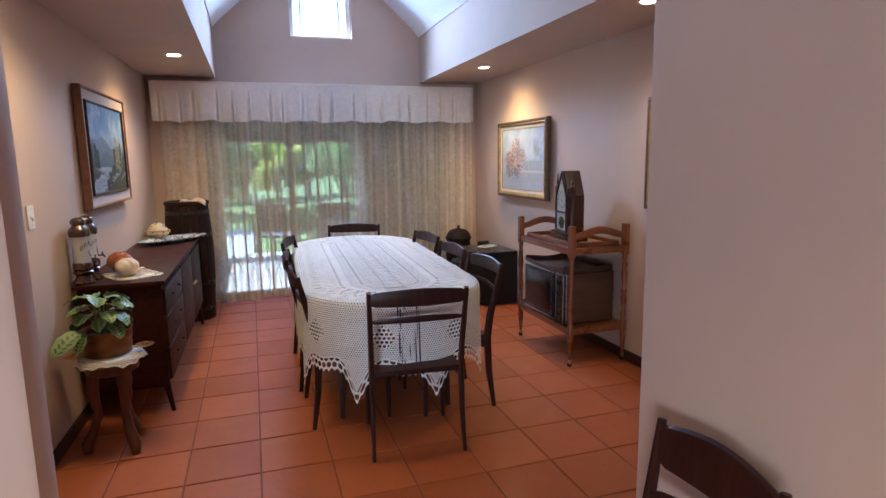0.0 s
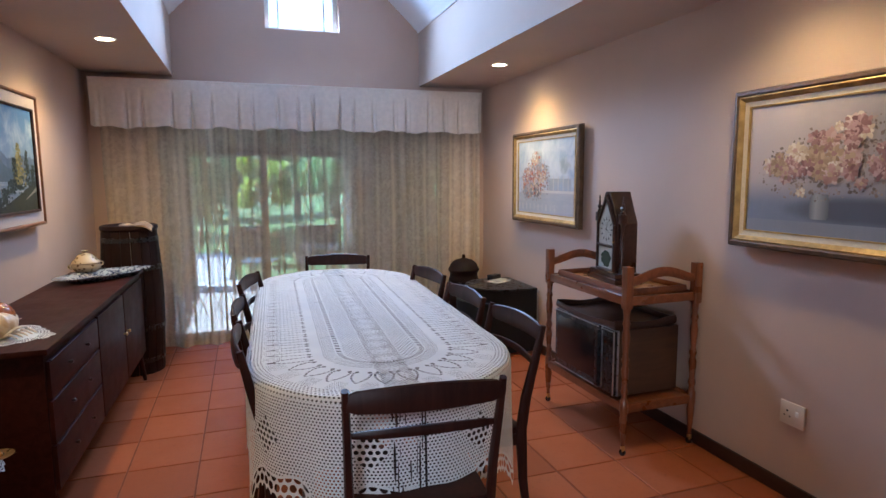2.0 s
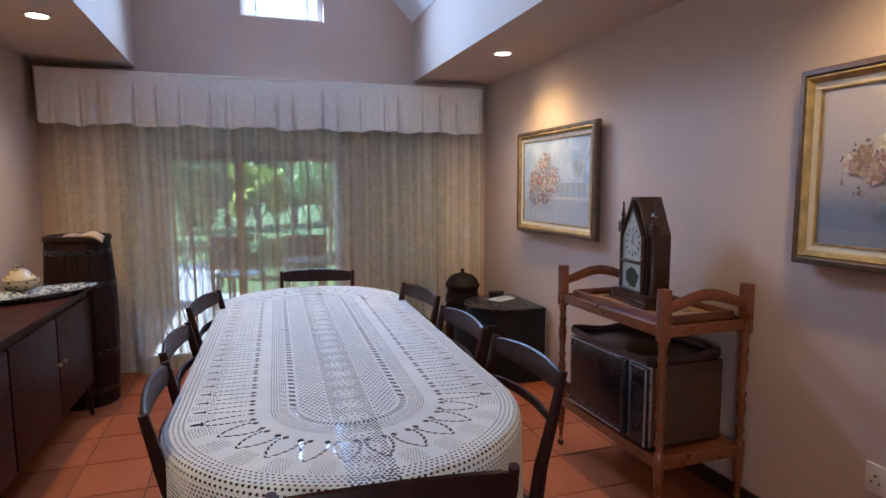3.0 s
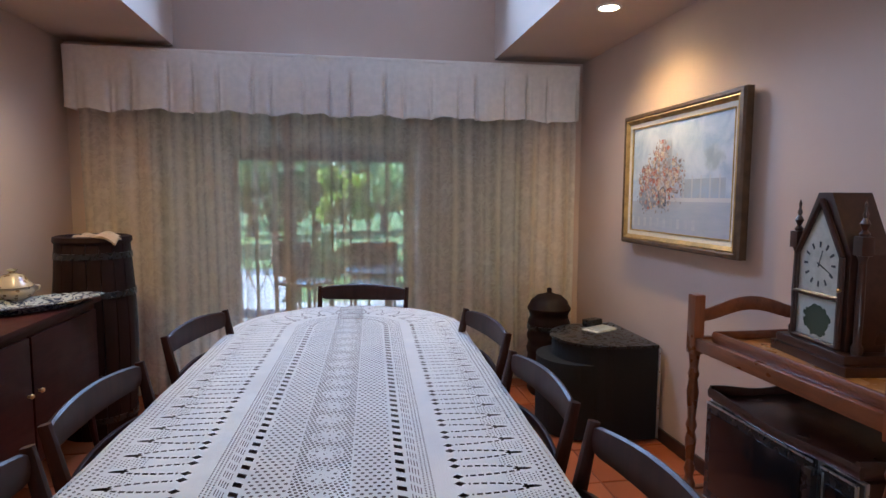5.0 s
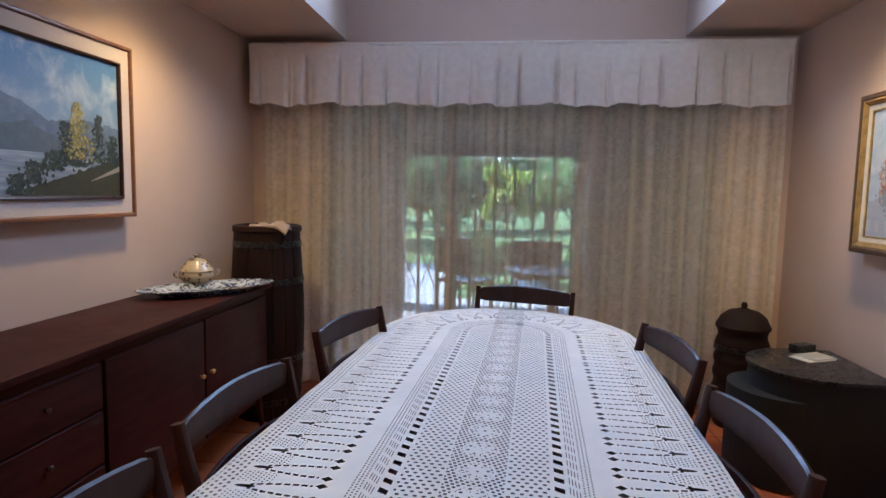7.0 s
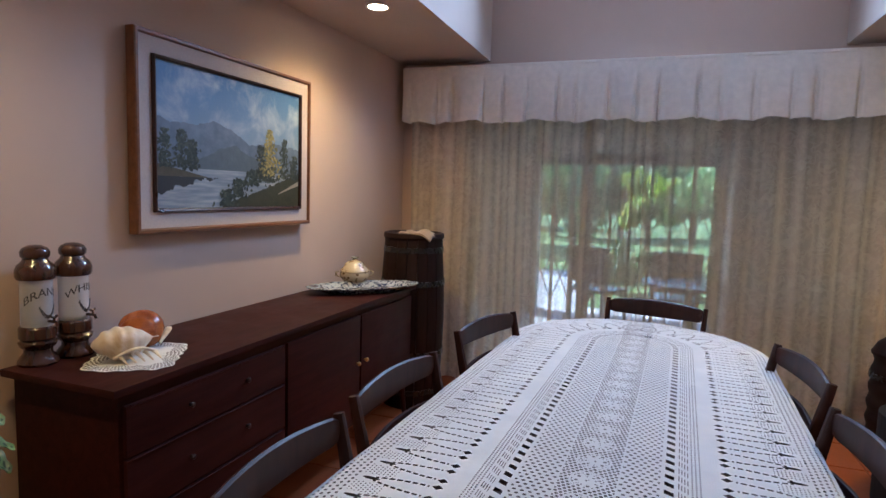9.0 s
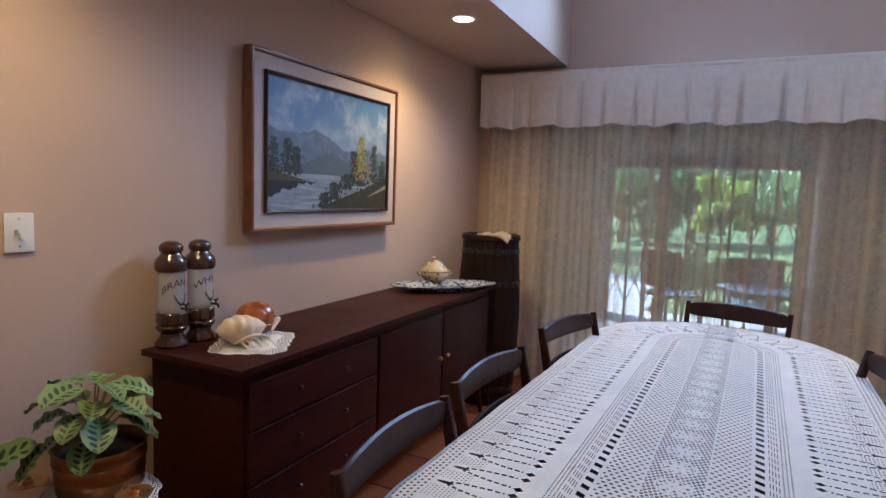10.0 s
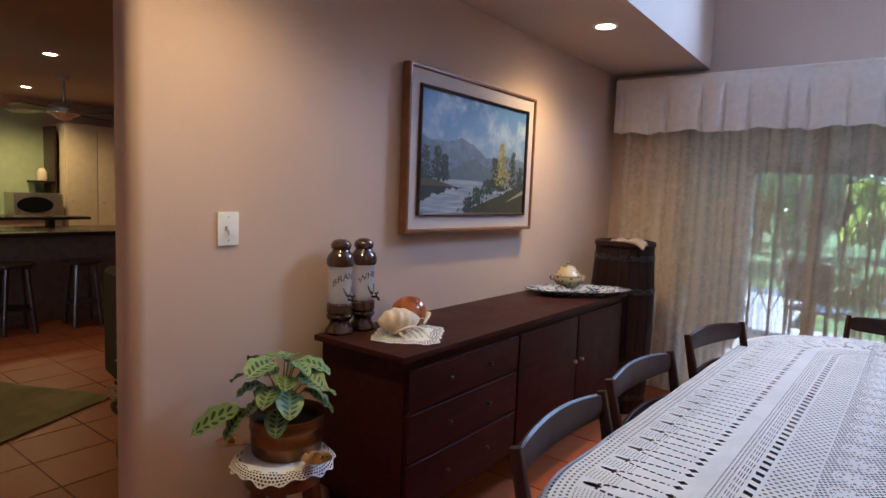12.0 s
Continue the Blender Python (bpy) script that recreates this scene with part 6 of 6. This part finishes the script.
fan = thing("ceiling_fan", pose(-5.1, 4.10, 2.46), "ceiling fan with light wooden blades at rest", "ceiling fan")
part("rod", lathe([(0.06, 0.0), (0.05, -0.03), (0.015, -0.05), (0.015, -0.28)], 18), STEEL, fan)
part("motor", lathe([(0.02, -0.26), (0.10, -0.28), (0.15, -0.33), (0.15, -0.38), (0.09, -0.41), (0.05, -0.44), (0, -0.45)], 24), STEEL, fan)
for i in range(4):
    a = 25 + 90 * i
    part("blade", prism([(0.14, -0.03), (0.25, -0.06), (0.62, -0.065), (0.65, 0.0), (0.62, 0.065), (0.25, 0.06), (0.14, 0.03)], -0.372, -0.364, 0, pose(0, 0, 0, 0, 0, a) @ pose(0, 0, 0, 8, 0, 0)), DARK_WOOD, fan)
copy_thing(dl, pose(-4.0, 3.6, 2.46))
copy_thing(dl, pose(-6.3, 4.15, 2.46))
copy_thing(dl, pose(-5.6, 3.3, 2.46))

OLIVE = plain("olive_upholstery", (0.085, 0.085, 0.06), 0.9, 0, 0.2, 80, 0.3)
ac = thing("armchair", pose(-1.75, 3.62, 0, 0, 0, 170), "olive upholstered armchair in the dim lounge", "armchair")
part("seat", box(-0.28, 0.28, -0.35, 0.30, 0.16, 0.44, 0.05, 3), OLIVE, ac)
part("backrest", box(-0.36, 0.36, 0.28, 0.46, 0.16, 0.86, 0.07, 3), OLIVE, ac)
for s in (-1, 1):
    part("arm", box(s * 0.36 - 0.08, s * 0.36 + 0.08, -0.36, 0.34, 0.16, 0.60, 0.06, 3), OLIVE, ac)
for x in (-0.3, 0.3):
    for y in (-0.28, 0.38):
        part("foot", lathe([(0.03, 0.0), (0.035, 0.16)], 12, x, y), DARK_WOOD, ac)

# flower arrangement on a dark stand just behind the wall's end
fs = thing("flower_stand", pose(-0.52, 2.71, 0) @ Matrix.Diagonal((1, 1, 1.42, 1)), "dark carved stand with dried cream and red flowers", "flower stand")
part("column", lathe([(0.10, 0), (0.11, 0.02), (0.06, 0.05), (0.07, 0.10), (0.045, 0.14), (0.075, 0.20), (0.05, 0.26), (0.07, 0.31), (0.10, 0.34), (0.105, 0.36), (0, 0.36)], 20), DARK_WOOD, fs)
part("top", lathe([(0, 0.36), (0.14, 0.36), (0.145, 0.372), (0.14, 0.384), (0, 0.384)], 28), DARK_WOOD, fs)
FUR = plain("cream_fringe", (0.55, 0.47, 0.30), 0.95, 0, 0.2, 60, 0.5)
b = bmesh.new()
rnd = random.Random(9)
for i in range(150):
    a, r = rnd.uniform(0, 6.28), rnd.uniform(0.03, 0.13)
    p0 = Vector((r * math.cos(a), r * math.sin(a), 0.385))
    p1 = p0 + Vector((0.05 * math.cos(a), 0.05 * math.sin(a), rnd.uniform(-0.01, 0.05)))
    sweep([p0, (p0 + p1) / 2 + Vector((0, 0, 0.015)), p1], [(0.006, 0.004), (0.005, 0.003), (0.001, 0.001)], b, 5, 2)
part("fringe_mat", b, FUR, fs)
fv = thing("dried_flowers", pose(-0.86, 2.86, 0), "tall vase of dried cream and rust coloured flowers", "dried flowers")
part("vase", lathe([(0, 0), (0.09, 0), (0.10, 0.02), (0.13, 0.18), (0.10, 0.36), (0.07, 0.42), (0.085, 0.45), (0.07, 0.45), (0, 0.30)], 24), DARK_WOOD, fv)
PETAL = paint("dried_petal", ((0.0, (0.25, 0.06, 0.03)), (0.5, (0.40, 0.22, 0.12)), (1.0, (0.55, 0.46, 0.34))))
b, b2 = bmesh.new(), bmesh.new()
for i in range(26):
    a, r, z = rnd.uniform(0, 6.28), rnd.uniform(0.02, 0.13), rnd.uniform(0.55, 0.82)
    tip = Vector((r * math.cos(a), r * math.sin(a), z))
    sweep([(0, 0, 0.40), tip], [(0.002, 0.002)], b2, 5, 2)
    for j in range(7):
        q = 2 * math.pi * j / 7
        sweep([tip, tip + Vector((0.02 * math.cos(q), 0.02 * math.sin(q), 0.012))], [(0.007, 0.003), (0.003, 0.001)], b, 5, 2)
part("blooms", b, PETAL, fv)
part("stems", b2, STEM, fv)

RUG = Mat("olive_woven_rug", 0.95)
RUG.color(RUG.mix(RUG.noise(3, 3).smooth(0.4, 0.6), (0.22, 0.19, 0.095), (0.30, 0.26, 0.14)))
RUG.bump(RUG.noise(220, 2), 0.5, 0.004)
b = bmesh.new()
bmesh.ops.create_grid(b, x_segments=24, y_segments=18, size=0.5)
for v in b.verts:
    x, y = v.co.x, v.co.y
    v.co = (x * 1.9, y * 1.35, 0.012 + 0.004 * math.sin(x * 13) * math.sin(y * 9))
bmesh.ops.solidify(b, geom=list(b.faces), thickness=0.008)
single("rug", b, RUG.m, "worn olive woven rug on the terracotta floor", "rug", m=pose(-2.72, 2.25, 0, 0, 0, 24))

# ---- veranda and garden beyond the glass ----
BRICK = plain("veranda_wall_paint", (0.30, 0.245, 0.195), 0.85, 0, 0.12, 4, 0.4)
PAVING = plain("pale_paving", (0.27, 0.28, 0.30), 0.8, 0, 0.15, 6, 0.3)
gnd = Mat("mown_lawn", 0.95)
gnd.color(gnd.ramp(gnd.noise(1.7, 5), ((0.3, (0.035, 0.075, 0.018)), (0.7, (0.085, 0.15, 0.035)))))
gnd.bump(gnd.noise(60, 4), 0.7, 0.03)
b = bmesh.new()
bmesh.ops.create_grid(b, x_segments=2, y_segments=2, size=600)
structure("ground", b, gnd.m, "green lawn").location = (0, 0, -0.14)
structure("pavement", box(-3.6, 4.6, 6.28, 9.6, -0.13, -0.02, 0.004), PAVING, "pale paved veranda floor")
bm = bmesh.new()
prism([(6.28, 2.36), (9.5, 1.92), (9.5, 1.99), (6.28, 2.46)], -1.2, 4.8, 0, Matrix(((0, 0, 1, 0), (1, 0, 0, 0), (0, 1, 0, 0), (0, 0, 0, 1))), bm)
structure("path", box(-1.3, 0.95, 9.61, 13.6, -0.13, -0.06, 0.01), PAVING, "pale paved garden path")
structure("roof_veranda", bm, plain("brown_veranda_boards", (0.13, 0.10, 0.08), 0.8, 0, 0.2, 8), "lean-to veranda roof")
structure("beam_veranda", box(-1.2, 4.8, 9.36, 9.5, 1.80, 1.95, 0.006), DARK_WOOD, "dark veranda beam")
structure("wall_veranda_west", box(-1.3, 0.56, 8.9, 9.2, -0.02, 2.1, 0), BRICK, "plastered veranda wall")
bm = bmesh.new()
for a in ((2.57, 3.60, 7.88, 8.08, -0.13, 2.5), (3.86, 6.0, 7.88, 8.08, -0.13, 2.5), (3.60, 3.86, 7.88, 8.08, -0.13, 1.20), (3.60, 3.86, 7.88, 8.08, 1.82, 2.5), (2.57, 2.77, 8.08, 8.9, -0.13, 2.5)):
    box(*a, 0, bm=bm)
structure("wall_wing", bm, BRICK, "plastered wall of the house's other wing")
# Made-up wall, out of view; its height shades the paving's west part.
structure("wall_veranda_side", box(-1.6, -1.4, 6.281, 9.5, -0.13, 1.48, 0), BRICK, "unseen plastered wall at the end of the veranda")
structure("wall_veranda_end", box(4.8, 5.0, 6.28, 7.9, -0.13, 2.5, 0), BRICK, "unseen plastered wall at the end of the veranda")
# Added out of view to keep a strip of sun off the wing.
structure("wall_house_east", box(EAST + 0.2, 6.2, 6.06, 6.28, -0.13, 4.2, 0), BRICK, "unseen wall shading the veranda wing from the sun")
w2_ = thing("window_2", pose(3.73, 7.95, 1.20), "small white barred window in the other wing", "window", kind="structure")
bm = bmesh.new()
for a in ((-0.13, 0.13, 0, 0.03), (-0.13, 0.13, 0.59, 0.62), (-0.13, -0.10, 0.03, 0.59), (0.10, 0.13, 0.03, 0.59), (-0.008, 0.008, 0.03, 0.59), (-0.10, 0.10, 0.20, 0.215), (-0.10, 0.10, 0.40, 0.415)):
    box(a[0], a[1], -0.03, 0.0, a[2], a[3], 0.002, bm=bm)
part("window_frame", bm, PLASTIC_WHITE, w2_)
pane = part("pane", box(-0.10, 0.10, -0.018, -0.012, 0.03, 0.59, 0), GLASS, w2_)
pane.visible_shadow = False


def garden_seat(m):
    s = thing("patio_chair", m, "dark metal garden chair on the veranda", "chair", "veranda chairs")
    part("seat", box(-0.24, 0.24, -0.24, 0.24, 0.40, 0.43, 0.006), BLACK, s)
    part("backrest", box(-0.24, 0.24, 0.22, 0.25, 0.50, 0.90, 0.01), BLACK, s)
    for x in (-0.21, 0.21):
        for y in (-0.21, 0.23):
            part("leg", box(x - 0.014, x + 0.014, y - 0.014, y + 0.014, 0, 0.41 if y < 0 else 0.60, 0.003), BLACK, s)
    return s


g1 = garden_seat(pose(2.12, 8.35, -0.02, 0, 0, 180))
copy_thing(g1, pose(1.35, 8.55, -0.02, 0, 0, 150))
pt_ = thing("patio_table", pose(2.2, 7.3, -0.02), "round dark metal veranda table", "table")
part("tabletop", lathe([(0, 0.69), (0.40, 0.69), (0.41, 0.70), (0.40, 0.715), (0, 0.715)], 30), BLACK, pt_)
part("stem", lathe([(0.20, 0), (0.20, 0.02), (0.03, 0.05), (0.03, 0.69)], 16), BLACK, pt_)

FOL = []
for nm, lo, hi in (("deep_green_leaves", (0.020, 0.050, 0.014), (0.055, 0.11, 0.03)), ("bright_lime_leaves", (0.13, 0.20, 0.02), (0.26, 0.34, 0.05)), ("mid_green_leaves", (0.05, 0.11, 0.03), (0.12, 0.20, 0.06))):
    k = Mat(nm, 0.5)
    k.color(k.mix(k.island(), lo, hi))
    tl = k.nt.nodes.new("ShaderNodeBsdfTranslucent")
    tl.inputs[0].default_value = (*[q * 1.3 for q in hi], 1)
    mx = k.nt.nodes.new("ShaderNodeMixShader")
    mx.inputs[0].default_value = 0.35
    k.nt.links.new(k.b.outputs[0], mx.inputs[1])
    k.nt.links.new(tl.outputs[0], mx.inputs[2])
    k.nt.links.new(mx.outputs[0], k.nt.nodes["Material Output"].inputs[0])
    FOL.append(k.m)
BARK = plain("bark", (0.075, 0.05, 0.035), 0.9, 0, 0.3, 20, 0.8)


def crown(seed, blobs, per_blob, size):
    r = random.Random(seed)
    verts, faces = [], []
    for cx, cy, cz, rad in blobs:
        for _ in range(per_blob):
            d = Vector((r.gauss(0, 1), r.gauss(0, 1), r.gauss(0, 1))).normalized() * rad * r.uniform(0.45, 1.08)
            c = Vector((cx, cy, cz)) + Vector((d.x, d.y, d.z * 0.85))
            q = Euler((r.uniform(0, 6.3), r.uniform(0, 6.3), r.uniform(0, 6.3))).to_matrix()
            s = size * r.uniform(0.6, 1.4)
            n = len(verts)
            for p in ((-1, 0, 0), (0, -0.45, 0.12), (1, 0, 0), (0, 0.45, 0.12)):
                verts.append(tuple(c + q @ (Vector(p) * s)))
            faces.append((n, n + 1, n + 2, n + 3))
    me = bpy.data.meshes.new("crown")
    me.from_pydata(verts, [], faces)
    return me


def shrub(x, y, h, w, fol, seed, label, nb=9, per=260, size=0.07, trunk=0.05, name="shrub"):
    t = thing(name, pose(x, y, -0.14), label, "tree" if name == "tree" else "shrub")
    r = random.Random(seed)
    b = bmesh.new()
    sweep([(0, 0, 0), (0.05, 0.02, h * 0.3), (-0.03, 0.05, h * 0.62)], [(trunk, trunk), (trunk * 0.8, trunk * 0.8), (trunk * 0.35, trunk * 0.35)], b, 8, 2, (0, 1, 0))
    blobs = []
    for i in range(nb):
        a = 2 * math.pi * i / nb + r.uniform(-0.4, 0.4)
        rr = w * r.uniform(0.25, 0.75)
        z = h * r.uniform(0.42, 0.95)
        blobs.append((rr * math.cos(a), rr * math.sin(a), z, w * r.uniform(0.28, 0.5)))
        sweep([(0.02, 0.02, h * 0.28), (rr * 0.5 * math.cos(a), rr * 0.5 * math.sin(a), z * 0.75), (rr * math.cos(a), rr * math.sin(a), z)], [(trunk * 0.5, trunk * 0.5), (trunk * 0.3, trunk * 0.3), (trunk * 0.1, trunk * 0.1)], b, 6, 2)
    part("trunk", b, BARK, t)
    me = crown(seed, blobs, per, size)
    me.materials.append(fol)
    part("crown", me, None, t)


shrub(1.72, 19.5, 2.25, 0.95, FOL[1], 1, "bright lime green garden shrub", 11, 300, 0.09)
shrub(3.2, 14.2, 2.5, 1.15, FOL[2], 2, "green leafy garden shrub")
shrub(0.2, 15.2, 2.3, 1.0, FOL[0], 3, "dark green garden shrub")
shrub(-1.6, 13.8, 2.8, 1.5, FOL[2], 4, "green leafy garden shrub")
shrub(1.30, 11.6, 0.75, 0.45, FOL[0], 8, "low green border plant", 6, 140, 0.06, 0.02)
shrub(2.1, 11.9, 0.70, 0.55, FOL[0], 9, "low green border plant", 6, 140, 0.06, 0.02)
shrub(0.7, 26.0, 2.9, 1.7, FOL[0], 5, "large dark green garden tree", 12, 300, 0.13, 0.14, "tree")
shrub(4.6, 19.0, 3.4, 2.2, FOL[2], 6, "large green garden tree", 14, 300, 0.13, 0.16, "tree")
shrub(-3.6, 18.5, 3.4, 2.4, FOL[0], 7, "large dark green garden tree", 14, 300, 0.13, 0.16, "tree")
shrub(-1.6, 24.0, 2.9, 2.0, FOL[2], 10, "tall green garden tree", 12, 240, 0.16, 0.16, "tree")
shrub(3.4, 27.0, 3.1, 2.0, FOL[0], 12, "tall green garden tree", 12, 240, 0.16, 0.16, "tree")
shrub(-5.5, 30.0, 3.4, 3.0, FOL[2], 13, "far green garden tree", 12, 240, 0.18, 0.18, "tree")
shrub(8.5, 30.0, 3.6, 3.0, FOL[2], 14, "far green garden tree", 12, 240, 0.18, 0.18, "tree")

# ---- terracotta floor tiles ----
PX, PY, GX, GY, GAP = 0.345, 0.361, 0.950, 5.125, 0.009
fl = structure("floor", box(-7.6, 5.6, -4.2, GABLE_Y + 0.22, -0.12, -0.005, 0), GROUT, "terracotta tiled floor with dark grout")
b = bmesh.new()
bmesh.ops.create_cube(b, size=1)
for v in b.verts:
    v.co = (v.co.x * (PX - GAP), v.co.y * (PY - GAP), v.co.z * 0.012 - 0.006)
bmesh.ops.bevel(b, geom=[e for e in b.edges if all(v.co.z > -0.003 for v in e.verts)], offset=0.002, segments=1, affect='EDGES')
tile_me = finish("tile", b, TILE, 0)
rnd = random.Random(77)
rest_v, rest_f = [], []
h, k2 = (PX - GAP) / 2, (PY - GAP) / 2
for i in range(-26, 15):
    for j in range(-27, 4):
        x, y = GX + (i + 0.5) * PX, GY + (j + 0.5) * PY
        if y > GABLE_Y + 0.1 or x > 5.4 or y < -4.1:
            continue
        lift = rnd.uniform(-0.0010, 0.0)
        if -0.95 < x < 3.75 and -0.2 < y:
            t = part("tile", tile_me, None, fl)
            t.matrix_local = pose(x, y, lift, rnd.uniform(-0.10, 0.10), rnd.uniform(-0.10, 0.10), rnd.uniform(-0.15, 0.15))
        else:
            n = len(rest_v)
            rest_v += [(x - h, y - k2, lift), (x + h, y - k2, lift), (x + h, y + k2, lift), (x - h, y + k2, lift),
                       (x - h, y - k2, -0.006), (x + h, y - k2, -0.006), (x + h, y + k2, -0.006), (x - h, y + k2, -0.006)]
            rest_f += [(n, n + 1, n + 2, n + 3), (n, n + 4, n + 5, n + 1), (n + 1, n + 5, n + 6, n + 2), (n + 2, n + 6, n + 7, n + 3), (n + 3, n + 7, n + 4, n)]
me = bpy.data.meshes.new("far_tiles")
me.from_pydata(rest_v, [], rest_f)
me.materials.append(TILE)
tagged(part("far_tiles", me, None, fl), kind="stuff")
